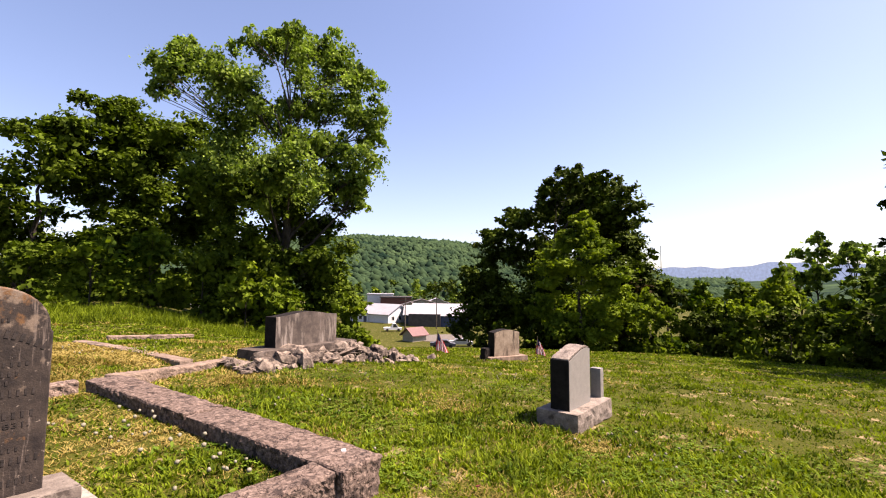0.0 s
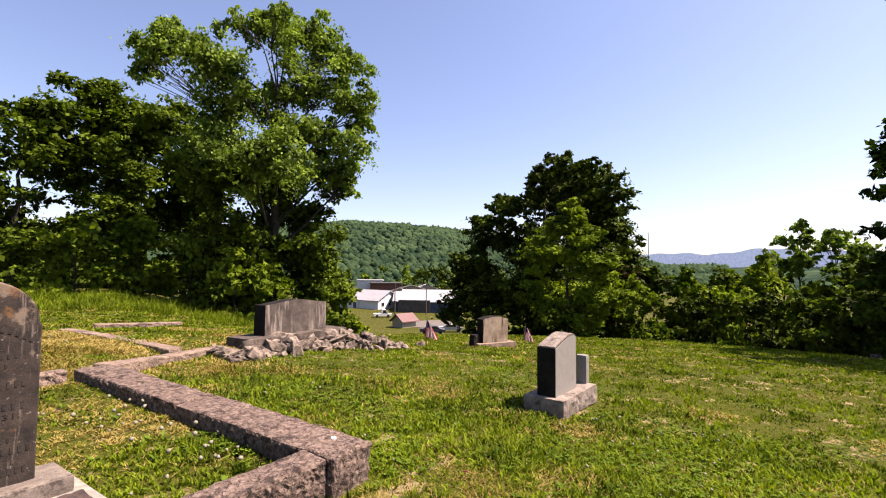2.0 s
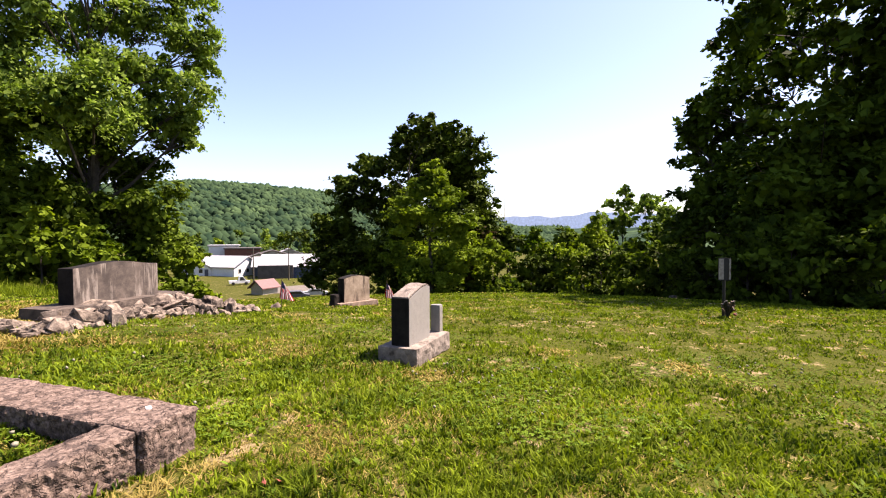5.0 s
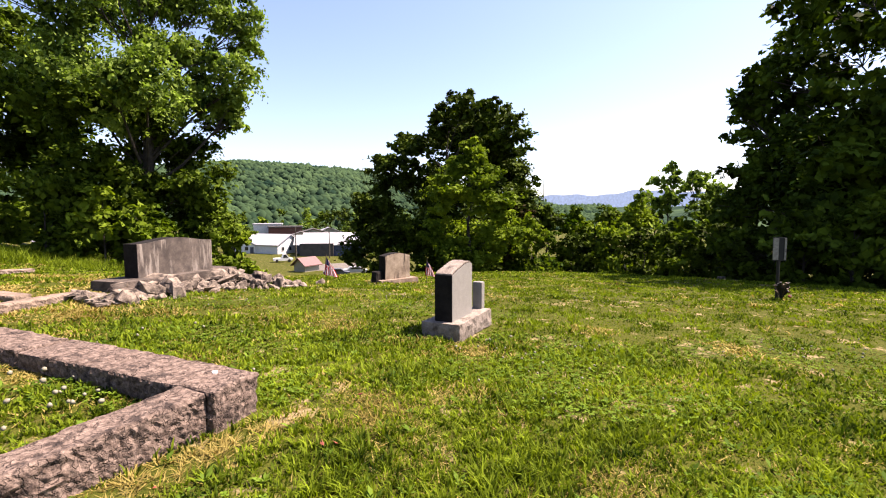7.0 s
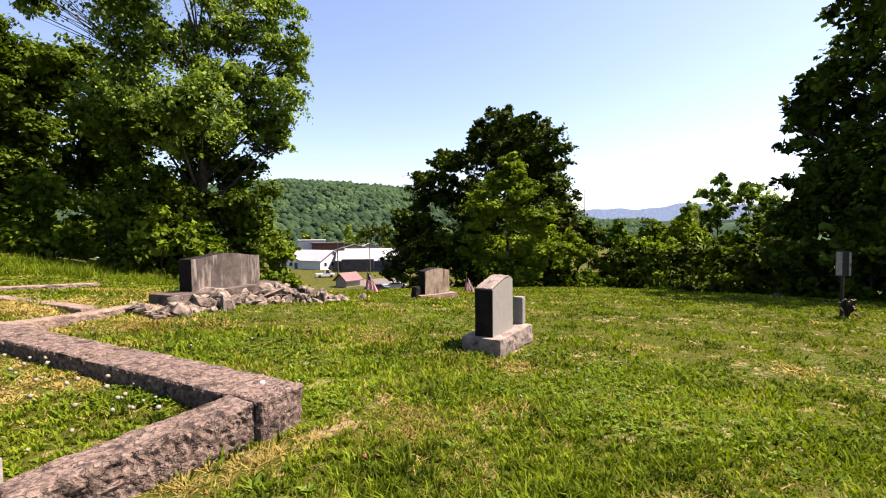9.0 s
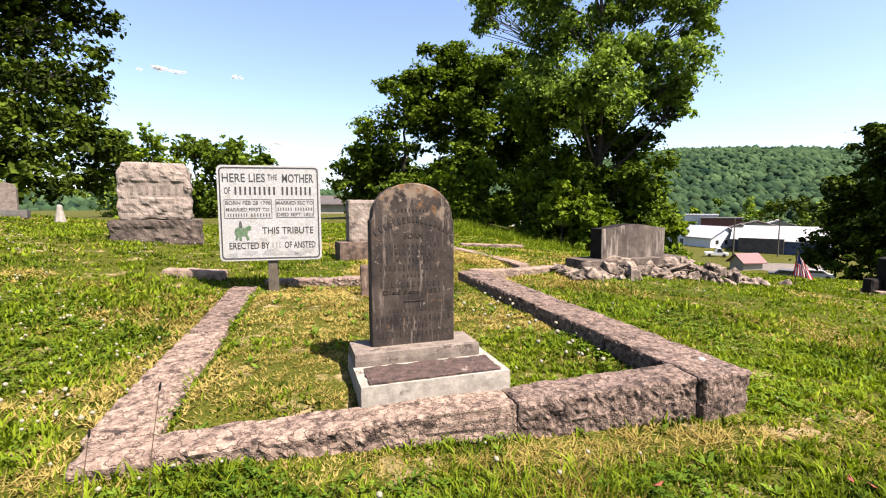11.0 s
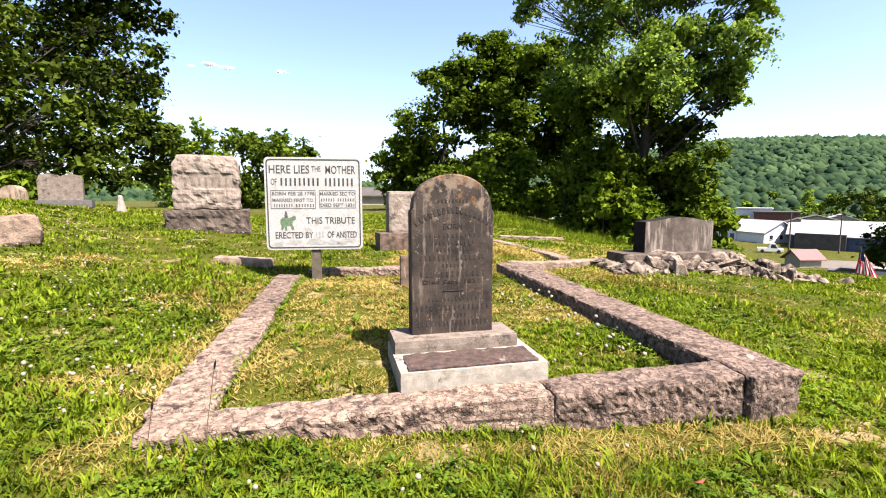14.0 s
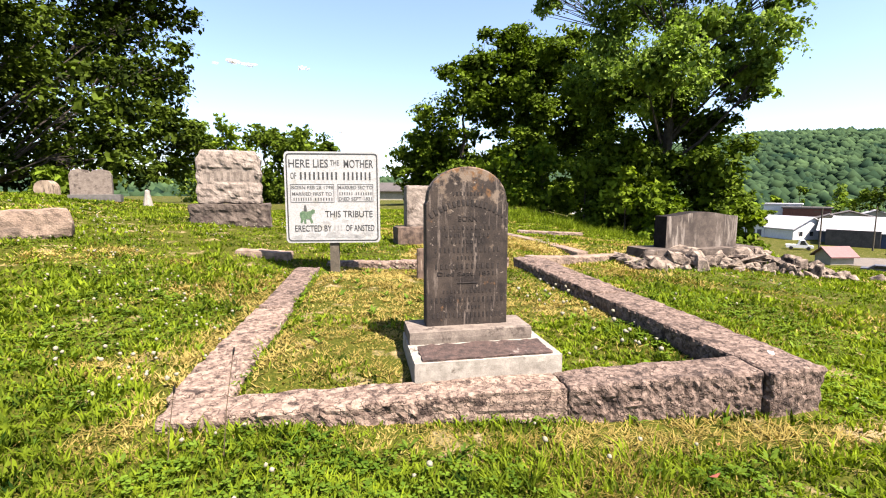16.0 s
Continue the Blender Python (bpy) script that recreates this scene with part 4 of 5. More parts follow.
def tree(name, x, y, height, crown, leaves, leaf, trunk_r, seed, material, label, hang=0.35, squash=0.8, z0=None, turn=0.0, depth=1.0, mirror=False, limb=0.2, stem=0.72, view_spread=0.025, full=1.0):
    """crown: clumps (side, height over the foot, radius); their depth is drawn by chance."""
    rng = np.random.default_rng(seed)
    z0 = gz(x, y) - 0.3 if z0 is None else z0
    t = thing(name, pose(x, y, z0, 0, 0, turn), label, "tree")
    c0 = np.array(crown, float)
    if mirror:
        back = c0[np.abs(c0[:, 0]) > 1.5] * np.array([-0.9, 0.95, 1.1])
        c0 = np.concatenate([c0, back])
    half = np.abs(c0[:, 0]).max()
    room = np.sqrt(np.maximum(half ** 2 - c0[:, 0] ** 2, 0.1))
    back_ = np.clip(rng.normal(size=len(c0)) * 0.5, -0.9, 0.9) * room * depth
    # clumps further back move out along the camera's sight lines to keep the outline
    k = 1 + view_spread * back_
    c = np.stack([c0[:, 0] * k, back_, (c0[:, 1] + z0 - 1.2) * k - z0 + 1.2], -1)
    crad = c0[:, 2] * full
    # foliage joins clumps that hang near each other
    gap = np.linalg.norm(c[:, None] - c[None], axis=2) + 99 * np.eye(len(c))
    near_ = np.argsort(gap, axis=1)[:, :2]
    pair = [(i, j) for i in range(len(c)) for j in near_[i] if gap[i, j] < 2.2 * (crad[i] + crad[j])]
    join = np.array([(*(c[i] * w + c[j] * (1 - w)), 0.62 * (crad[i] + crad[j]) / 2) for (i, j), w in zip(pair, rng.uniform(0.35, 0.65, len(pair)))]).reshape(-1, 4)
    # smaller boughs round each clump break up the outline
    kids = np.repeat(np.arange(len(c)), 6)
    kd = rng.normal(size=(len(kids), 3))
    kd /= np.linalg.norm(kd, axis=1)[:, None]
    c = np.concatenate([c, c[kids] + kd * (crad[kids] * rng.uniform(0.6, 1.05, len(kids)))[:, None], join[:, :3]])
    crad = np.concatenate([crad * 0.9, crad[kids] * rng.uniform(0.35, 0.6, len(kids)), join[:, 3]])
    mains = len(c0)
    trunk_top = height * stem
    wob = rng.normal(size=(8, 2)) * trunk_r * 0.6
    pts = [(wob[i, 0] * i / 7, wob[i, 1] * i / 7, trunk_top * i / 7) for i in range(8)]
    part("trunk", Build().tube(pts, [trunk_r * (1.35 - 0.35 * min(1, i)) * (1 - 0.8 * i / 7) for i in range(8)], 9), M_BARK, t, "rough dark trunk")
    b = Build()
    for k in range(mains):
        hz = max(height * 0.1, min(trunk_top * 0.95, c[k, 2] - 0.75 * np.hypot(c[k, 0], c[k, 1]) - 0.05 * height))
        q = hz / trunk_top
        base = Vector((np.interp(q * 7, range(8), [p[0] for p in pts]), np.interp(q * 7, range(8), [p[1] for p in pts]), hz))
        end = Vector(c[k])
        bend = (end - base).length
        mid = base.lerp(end, 0.55) + Vector((rng.normal() * 0.08 * bend, rng.normal() * 0.08 * bend, rng.uniform(0.02, 0.14) * bend))
        r0 = max(0.025, trunk_r * limb * (1 - q * 0.5))
        b.tube([base, base.lerp(mid, 0.5) + Vector((0, 0, rng.uniform(-0.06, 0.03) * bend)), mid, end], [r0, r0 * 0.75, r0 * 0.5, r0 * 0.12], 6)
        for j in range(6):
            o = Vector(c[mains + k * 6 + j])
            b.tube([mid, mid.lerp(o, 0.6), o], [r0 * 0.4, r0 * 0.25, 0.012], 3)
    part("branchwork", b, M_BARK, t, "spreading dark boughs")
    v, q = foliage(rng, c, crad, squash, int(leaves * 0.86), leaf * 1.06, hang)
    part("crown", fast_mesh("crown", v, q), material, t, "uneven crown of many small leaves")
    return t


def mound(height, profile, clumps, clump_r, seed):
    """A crown of clumps drawn by chance inside an outline of (part of the height, radius) pairs."""
    rng = np.random.default_rng(seed + 9000)
    fs_, rs_ = np.array([p[0] for p in profile]), np.array([p[1] for p in profile])
    f = fs_[0] + (fs_[-1] - fs_[0]) * rng.random(clumps) ** 1.25
    f[:3] = fs_[-1] * np.array([1.0, 0.93, 0.88])
    r = np.interp(f, fs_, rs_)
    rad_ = np.minimum(clump_r * rng.uniform(0.7, 1.3, clumps), r * 0.75 + 0.1)
    return np.stack([rng.uniform(-1, 1, clumps) * np.maximum(r - rad_ * 0.7, 0), np.maximum(f * height - rad_ * 0.5, 0.3 * rad_), rad_], -1)


# Tall airy tree over the wide family stone
LOCUST = ((-0.1, 16.3, 1.5), (1.4, 17, 1.2), (-2, 16.6, 0.8), (0.3, 17.9, 0.7), (2.6, 15.6, 1.5), (4.2, 15, 1.1), (4.9, 13.1, 1.1), (4.8, 11.4, 0.8), (3, 13.2, 1.6), (1, 14, 1.6), (-6.1, 14.3, 1.2), (-5, 15.1, 1.2), (-3.6, 14.4, 1.5), (-6.6, 13.2, 0.7), (-2.4, 12.9, 1.6), (-0.7, 11.8, 1.7), (1.1, 10.6, 1.3), (-2.6, 10, 1.6), (4.3, 9.5, 1.2), (4.1, 7.9, 0.9), (2.8, 8.3, 1.1), (2.6, 10.5, 1.3), (-3.5, 8.1, 1.6), (-1.8, 7.7, 1.2), (0.3, 6, 1.7), (1.9, 5.3, 1.2), (-0.8, 4.2, 1.8), (1.1, 3.3, 1.7), (2.7, 2, 1.4), (-1.3, 1.8, 1.7))
x, y = polar(31.5, 28)
tree("tall_locust_tree", x, y, 18.4, [q for q in LOCUST if q[1] > 7.4] + [(0.2, 9.4, 1.3), (-1.2, 9.2, 1.3), (1.6, 8.2, 1.2), (-0.4, 7.4, 1.4)], 76000, 0.17, 0.36, 1, M_LEAF_A, "tall airy locust tree with drooping leaf sprays and dark limbs", 1.15, 0.9, z0=-1.3, turn=-31.5, depth=0.7, limb=0.32, view_spread=0.036, full=1.1)
tree("undergrowth_tree", x, y, 7.0, [q for q in LOCUST if q[1] < 8.2] + [(-2.8, 4.6, 1.5), (2.6, 4.0, 1.3), (-2.9, 2.4, 1.6), (0.3, 7.0, 1.1), (-0.6, 8.6, 1.1)], 30000, 0.21, 0.14, 9, M_LEAF_B, "dark leafy undergrowth round the foot of a tall tree", 0.45, z0=-1.3, turn=-31.5, depth=0.5, view_spread=0.036, full=1.1)
# Dense group to its west
GROUP = ((-0.1, 12.2, 2.3), (-2.2, 10.7, 2), (-4.4, 6.8, 2.3), (-6.6, 4.8, 1.7), (2.4, 12.4, 2.3), (5.1, 12.3, 2.3), (7.6, 11.3, 2.3), (-1, 8.2, 2), (2.9, 9, 2.3), (5.9, 8.7, 2.3), (-3.6, 3.7, 2.3), (-0.3, 3.7, 2.1), (2.8, 4.6, 2.2), (6.4, 5.3, 2.5), (9.1, 6.9, 2.5), (-4.9, 0.4, 2.3), (-1.4, 0.1, 2.3), (2.1, 0.6, 2.5), (5.4, 1.4, 2.5), (8.4, 0.9, 2.5), (11.1, 1.8, 2.3), (11.6, -0.5, 2))
for side, lo, hi, s in ((-2.5, -9, 1, 2), (3.4, 1, 5.2, 3), (8.2, 5.2, 13, 4)):
    gx_, gy_ = polar(12, 40)
    x, y = gx_ + side * math.cos(radians(12)), gy_ - side * math.sin(radians(12))
    tree("broadleaf_tree", x, y, 13.2, [(u - side, v + 0.3, r) for u, v, r in GROUP if lo <= u < hi], 36000, 0.28, 0.3, s, M_LEAF_B, "dense dark green broadleaf tree behind the lawn", 0.4, z0=-0.9, turn=-12, full=1.22)
x, y = polar(3.0, 46)
tree("broadleaf_tree", x, y, 5.6, mound(5.6, [(0.08, 1.8), (0.4, 2.4), (0.8, 1.6), (1.0, 0.6)], 14, 1.0, 5), 7000, 0.25, 0.2, 5, M_LEAF_B, "small rounded broadleaf tree behind the lawn")
# Round tree with a fresh green one before it
MAPLE = ((3.5, 13.6, 2), (1.1, 13.4, 2), (5.3, 12.3, 1.8), (-1.8, 11.5, 2), (-3.4, 11.5, 1.2), (-5.5, 9, 1.8), (5.9, 9.6, 1.7), (1.1, 10.2, 2.9), (3.9, 9.4, 2.9), (-2.4, 8, 2.7), (-6.1, 5.4, 2.2), (1, 6, 3.1), (6.4, 6.7, 2), (-6.6, 2.3, 2.2), (-2.5, 3.5, 2.9), (3.3, 3.1, 2.9), (6.4, 3.6, 2.2), (0.2, 1.6, 2.6))
x, y = polar(63.3, 42)
tree("round_maple_tree", x, y, 15.6, MAPLE + ((6.9, 5.2, 2.0), (6.2, 8.2, 1.9), (4.8, 11.0, 1.8), (2.6, 14.6, 1.6), (0.4, 14.0, 1.5), (4.4, 13.8, 1.5)), 70000, 0.31, 0.5, 6, M_LEAF_D, "broad round-crowned dark green tree below the lawn's edge", 0.35, z0=-4.4, turn=-63.3, full=1.12)
YOUNG = ((0.2, 8, 0.8), (-0.9, 6.9, 1.1), (1, 6.9, 1.1), (-1.6, 5.2, 1.3), (0.4, 5.1, 1.4), (2.1, 4.8, 1.1), (-2.1, 3.3, 1.1), (0.1, 3, 1.5), (1.9, 2.7, 1.4))
x, y = polar(66.6, 30.5)
tree("young_maple_tree", x, y, 8.6, YOUNG + ((-1.0, 1.4, 1.3), (1.3, 1.2, 1.3)), 24000, 0.2, 0.16, 7, M_LEAF_C, "fresh yellow-green young tree before a darker one", 0.35, 0.62, z0=-2.9, turn=-66.6, view_spread=0.033)
# Edge of the wood to the east
for az, d, h, r, m in ((75.5, 44, 6.8, 3.0, M_LEAF_B), (79.0, 42, 6.2, 2.8, M_LEAF_C), (82.5, 45, 6.6, 3.2, M_LEAF_B), (86.0, 42, 7.4, 3.2, M_LEAF_C), (89.5, 47, 6.0, 3.4, M_LEAF_B),
                       (93.0, 42, 6.4, 3.0, M_LEAF_B)):
    x, y = polar(az, d)
    tree("edge_tree", x, y, h, mound(h, [(0.04, r * 0.9), (0.3, r), (0.6, r * 0.9), (0.85, r * 0.6), (1.0, r * 0.25)], 18, r * 0.36, int(az)), 9000, 0.27, 0.16, int(az * 10), m, "leafy tree at the edge of the wood", turn=-az)
for az, d, h in ((88.6, 46, 10.6), (91.2, 47, 10.0), (87.2, 48, 8.6), (93.4, 46, 8.8)):
    x, y = polar(az, d)
    tree("airy_edge_tree", x, y, h, mound(h, [(0.25, 2.0), (0.55, 3.0), (0.8, 2.4), (1.0, 0.8)], 30, 0.6, int(az)), 5200, 0.26, 0.14, int(az * 10), M_LEAF_A, "thin airy tree rising over the wood's edge", 0.6, turn=-az, limb=0.4)
# Great dark trees to the south-east
OAK = ((-3.7, 12.9, 1.5), (-2.4, 13, 1.7), (-4, 11, 1.5), (-2.4, 10.7, 1.9), (-5.1, 10.2, 1.2), (-6, 9.4, 0.7), (-6.1, 8.1, 0.7), (-4.6, 8.3, 1.6), (-2.9, 8.4, 1.9), (-1.2, 8.1, 1.9), (-0.3, 12.2, 1.4), (0.1, 6.9, 2.2), (-5.4, 6.8, 1.1), (-5.7, 5.2, 1.2), (-3.7, 6.3, 1.7), (-2.2, 6.1, 1.9), (-0.5, 5.2, 2), (-5.9, 3.4, 1.1), (-4.7, 4, 1.4), (-5.6, 1.6, 1.1), (-3.2, 3.7, 1.7), (-1.4, 3.4, 2), (0.3, 3.4, 2.2), (-2.6, 15.4, 2.3), (-0.8, 15, 2.5), (1.2, 9.9, 2.5), (1.6, 5.1, 2.9))
x, y = polar(107, 29)
tree("great_oak_tree", x, y, 17.0, OAK, 74000, 0.26, 0.5, 11, M_LEAF_E, "great dark tree with boughs down to the grass", 0.5, z0=-1.9, turn=-107, mirror=True, view_spread=0.034)
for az, d, h, r in ((116, 32, 15, 6.0), (128, 29, 14, 6.0), (99.0, 37, 10, 4.4)):
    x, y = polar(az, d)
    tree("shade_tree", x, y, h, mound(h, [(0.04, r * 0.8), (0.3, r), (0.6, r), (0.85, r * 0.7), (1.0, r * 0.3)], 34, r * 0.28, int(az)), 22000, 0.27, 0.35, int(az), M_LEAF_E, "dark shade tree at the edge of the lawn", turn=-az)
# Great tree to the north-west
BEECH = ((8.6, 11.7, 1.4), (7, 10.2, 1.7), (8.2, 9.2, 1.2), (8.7, 7.9, 0.8), (6.5, 7.8, 1.7), (8.1, 6.4, 1.3), (8.6, 4.7, 1.3), (6.8, 5.2, 1.7), (8.8, 3.1, 1.2), (7.4, 2.7, 1.3), (5.4, 10.7, 2.2), (4.8, 8.1, 2.2), (4.8, 5.5, 2.1), (5.1, 3, 1.9), (3.5, 9.1, 2.4), (2.9, 6.4, 2.4), (3.1, 4, 2.2), (3.2, 2.3, 1.5), (1.7, 9.5, 2.6), (1.3, 6.9, 2.6), (1.5, 4.4, 2.4), (1.5, 2.5, 1.9), (7.9, 13.7, 2.1), (5.9, 14.1, 2.4), (3.6, 12.8, 2.6), (1.6, 12.6, 3))
x, y = polar(-38.8, 30)
tree("great_beech_tree", x, y, 17.5, BEECH, 115000, 0.2, 0.55, 21, M_LEAF_D, "great green beech with boughs sweeping down to the lawn", 0.45, z0=-0.3, turn=38.8, mirror=True, depth=0.8, limb=0.11, view_spread=0.033, full=1.12)
for az, d, h, r, m in ((-54, 30, 15, 6, M_LEAF_B), (-18.8, 62, 10.2, 4.2, M_LEAF_C), (-14.8, 55, 8.4, 4.4, M_LEAF_B), (-11.0, 52, 8.2, 4.4, M_LEAF_B), (-21.5, 66, 10.6, 4.4, M_LEAF_A), (-8.0, 52, 6.6, 3.2, M_LEAF_B)):
    x, y = polar(az, d)
    tree("field_tree", x, y, h, mound(h, [(0.05, r * 0.8), (0.3, r), (0.6, r * 0.95), (0.85, r * 0.65), (1.0, r * 0.3)], 22, r * 0.38, int(az + 90)), 12000, 0.27, 0.22, int(az * 10 + 900), m, "rounded leafy tree beyond the lawn", turn=-az)
# Trees among the town's houses
vr = np.random.default_rng(31)
for i in range(22):
    az, d = vr.uniform(36, 60), vr.uniform(215, 330)
    h = vr.uniform(9, 15)
    x, y = polar(az, d)
    tree("valley_tree", x, y, h, mound(h, [(0.05, h * 0.3), (0.35, h * 0.4), (0.7, h * 0.32), (1.0, h * 0.1)], 12, h * 0.16, i), 1600, 0.9, 0.3, 500 + i, (M_LEAF_B, M_LEAF_C, M_LEAF_A)[i % 3], "leafy tree among the town's houses")
for az, d, h, r in ((50.0, 216, 14, 10.0), (53.5, 225, 13, 9.0), (38.2, 190, 11, 6.0)):
    x, y = polar(az, d)
    tree("valley_tree", x, y, h, mound(h, [(0.0, r), (0.4, r), (0.8, r * 0.7), (1.0, r * 0.3)], 26, r * 0.3, int(d)), 4500, 0.8, 0.4, int(d), M_LEAF_D, "broad dark tree standing behind the town's houses")
# Shrubs under the trees; sombre leaves put the shade below crowns into colour
for i, (az, d, h, r) in enumerate(((-33.5, 22.5, 1.9, 1.3), (-42, 23, 2.8, 2.0), (101, 24, 3.4, 2.4), (104.5, 23, 3.6, 2.6), (111, 23, 3.6, 2.6), (96.5, 27, 3.2, 2.2), (8, 31, 3.4, 2.6), (13, 30, 3.8, 2.6), (18, 29, 4.2, 2.8), (23, 27, 4.0, 2.6), (27.5, 26, 3.8, 2.2), (31.5, 25.5, 3.2, 2.2), (36, 27, 3.6, 2.1), (39.3, 30, 3.4, 1.7),
                                    (73, 37, 5.0, 2.4), (60.5, 37, 4.2, 2.6), (71, 40, 6.0, 2.6), (56.5, 39, 4.6, 2.6), (64, 36, 3.8, 2.6), (68, 36, 3.8, 2.6), (76, 36, 3.8, 2.4), (79.5, 35, 3.6, 2.4), (83, 35, 4.0, 2.4), (86.5, 35, 3.8, 2.4), (90, 34, 4.2, 2.4), (93.5, 33, 4.2, 2.4), (102.8, 26, 4.0, 2.6), (98.6, 26, 3.8, 2.4), (108, 25.5, 4.0, 2.6))):
    x, y = polar(az, d)
    tree("shrub", x, y, h, mound(h, [(0.05, r), (0.4, r), (0.75, r * 0.75), (1.0, r * 0.3)], 14, r * 0.36, 300 + i), 5000, 0.21, 0.06, 300 + i, M_RUST if i == 16 else M_LEAF_D if i > 16 and (i % 2 or az < 70 or az > 95) else M_LEAF_C if i % 3 and i > 5 else M_LEAF_B, "leafy shrub in the rough edge of the lawn")


# ---- far woods and ridges ----
def ridge_el(az):
    return np.interp(az, [-60, -25, -5, 5, 20, 37, 48, 52, 60, 68, 76, 84, 95, 140], [1.4, 1.5, 1.5, 1.6, 3.8, 5.3, 5.25, 4.7, 3.7, 2.3, 0.9, 0.7, 1.0, 1.4])


azs = np.arange(-70, 150, 1.0)
ts = np.linspace(0, 1.25, 26)
A, T = np.meshgrid(azs, ts, indexing="ij")
R = 330 + 620 * T
foot_z = ground_z(330 * np.sin(np.radians(A)), 330 * np.cos(np.radians(A))) - 2
crest = 950 * np.tan(np.radians(ridge_el(A)))
Z = foot_z + (crest - foot_z) * np.sin(np.clip(T, 0, 1) * math.pi / 2) ** 1.15 - 60 * np.clip(T - 1, 0, 1)
Z += (2.5 * np.sin(A * 0.41 + T * 5) + 1.5 * np.sin(A * 1.1 + 2)) * T
hv = np.stack([R * np.sin(np.radians(A)), R * np.cos(np.radians(A)), Z], -1).reshape(-1, 3)
n1, n2 = A.shape
ii, jj = np.meshgrid(np.arange(n1 - 1), np.arange(n2 - 1), indexing="ij")
hq = np.stack([ii * n2 + jj, (ii + 1) * n2 + jj, (ii + 1) * n2 + jj + 1, ii * n2 + jj + 1], -1).reshape(-1, 4)
me = fast_mesh("hill_ground", hv, hq)
me.materials.append(M_WOODS)
tagged(new("hill_ground", me), "wooded hill across the valley", "hill", kind="structure")
bm = bmesh.new()
bmesh.ops.create_icosphere(bm, subdivisions=1, radius=1.0)
iv = np.array([v.co for v in bm.verts])
ifc = np.array([[v.index for v in f.verts] for f in bm.faces])
bm.free()
rng = np.random.default_rng(8)
N = 17000
ta = np.where(rng.random(N) < 0.82, rng.uniform(31, 82, N), rng.uniform(-30, 8, N))
keep_ = rng.random(N) < 0.98
ta = ta[keep_]
tt = rng.random(len(ta)) ** 0.8 * 1.02
R = 330 + 620 * tt
fz = ground_z(330 * np.sin(np.radians(ta)), 330 * np.cos(np.radians(ta))) - 2
cz = 950 * np.tan(np.radians(ridge_el(ta)))
tz = fz + (cz - fz) * np.sin(np.clip(tt, 0, 1) * math.pi / 2) ** 1.15 + (2.5 * np.sin(ta * 0.41 + tt * 5) + 1.5 * np.sin(ta * 1.1 + 2)) * tt
tp = np.stack([R * np.sin(np.radians(ta)), R * np.cos(np.radians(ta)), tz], -1)
N = len(ta)
rs = rng.uniform(1.5, 5.2, N)
wobble = 1 + 0.27 * rng.normal(size=(N, len(iv)))
wv = tp[:, None] + iv[None] * (rs[:, None] * wobble)[:, :, None] * np.array([1, 1, 1.1])
wf = ifc[None] + (np.arange(N) * len(iv))[:, None, None]
me = fast_mesh("far_woods", wv.reshape(-1, 3), wf.reshape(-1, 3))
me.materials.append(M_WOODS)
tagged(new("far_woods", me), "summer woods covering the far hillside", "woods", kind="stuff")

azs = np.arange(-80, 150, 0.5)
el = 2.35 + 0.2 * np.sin(azs * 0.37 + 1) + 0.13 * np.sin(azs * 0.83) + 0.07 * np.sin(azs * 2.1)
rv = [(4300 * math.sin(radians(a)), 4300 * math.cos(radians(a)), z) for a, e in zip(azs, el) for z in (-30, 4300 * math.tan(radians(e)))]
b = Build().add(rv, [(2 * i, 2 * i + 2, 2 * i + 3, 2 * i + 1) for i in range(len(azs) - 1)])
tagged(part("backdrop", b, M_RIDGE_HAZE), "mountain ridge backdrop with blue haze and glow painted in", "backdrop", kind="structure")


# ---- town in the valley ----
def building(name, az, d, w, dep, h, roof, rz, wall_m, roof_m, label, windows=3, flat=False, door=True, z=None):
    """A house with its gable to the front, windows cut as recessed panes in frames."""
    x, y = polar(az, d)
    z = gz(x, y) - 0.2 if z is None else z
    t = thing(name, pose(x, y, z, 0, 0, rz), label, "building")
    if flat:
        part("wall", Build().box(-w / 2, w / 2, -dep / 2, dep / 2, 0, h), wall_m, t)
        part("roof", Build().box(-w / 2 - 0.4, w / 2 + 0.4, -dep / 2 - 0.4, dep / 2 + 0.4, h, h + 0.5), roof_m, t)
    else:
        part("wall", Build().prism([(-w / 2, 0), (w / 2, 0), (w / 2, h), (0, h + roof), (-w / 2, h)], -dep / 2, dep / 2), wall_m, t)
        o, k = 0.5, 0.18
        s = roof / (w / 2)
        part("roof", Build().prism([(-w / 2 - o, h - o * s), (0, h + roof), (w / 2 + o, h - o * s), (w / 2 + o, h - o * s + k), (0, h + roof + k + 0.06), (-w / 2 - o, h - o * s + k)], -dep / 2 - o, dep / 2 + o), roof_m, t)
    for i in range(windows):
        cx = -w / 2 + w * (i + 0.7) / (windows + 0.4)
        win = part("window", ring([(cx - 0.6, 1.0), (cx + 0.6, 1.0), (cx + 0.6, 2.3), (cx - 0.6, 2.3)], [(cx - 0.5, 1.1), (cx + 0.5, 1.1), (cx + 0.5, 2.2), (cx - 0.5, 2.2)], -dep / 2 - 0.1, -dep / 2 - 0.004), M_WHITE, t)
        part("pane", Build().box(cx - 0.5, cx + 0.5, -dep / 2 - 0.05, -dep / 2 - 0.02, 1.1, 2.2), M_PANE, win)
    if door:
        part("door", Build().box(w / 2 - 1.6, w / 2 - 0.6, -dep / 2 - 0.06, -dep / 2 - 0.005, 0, 2.1), M_SLATE, t)
    return t


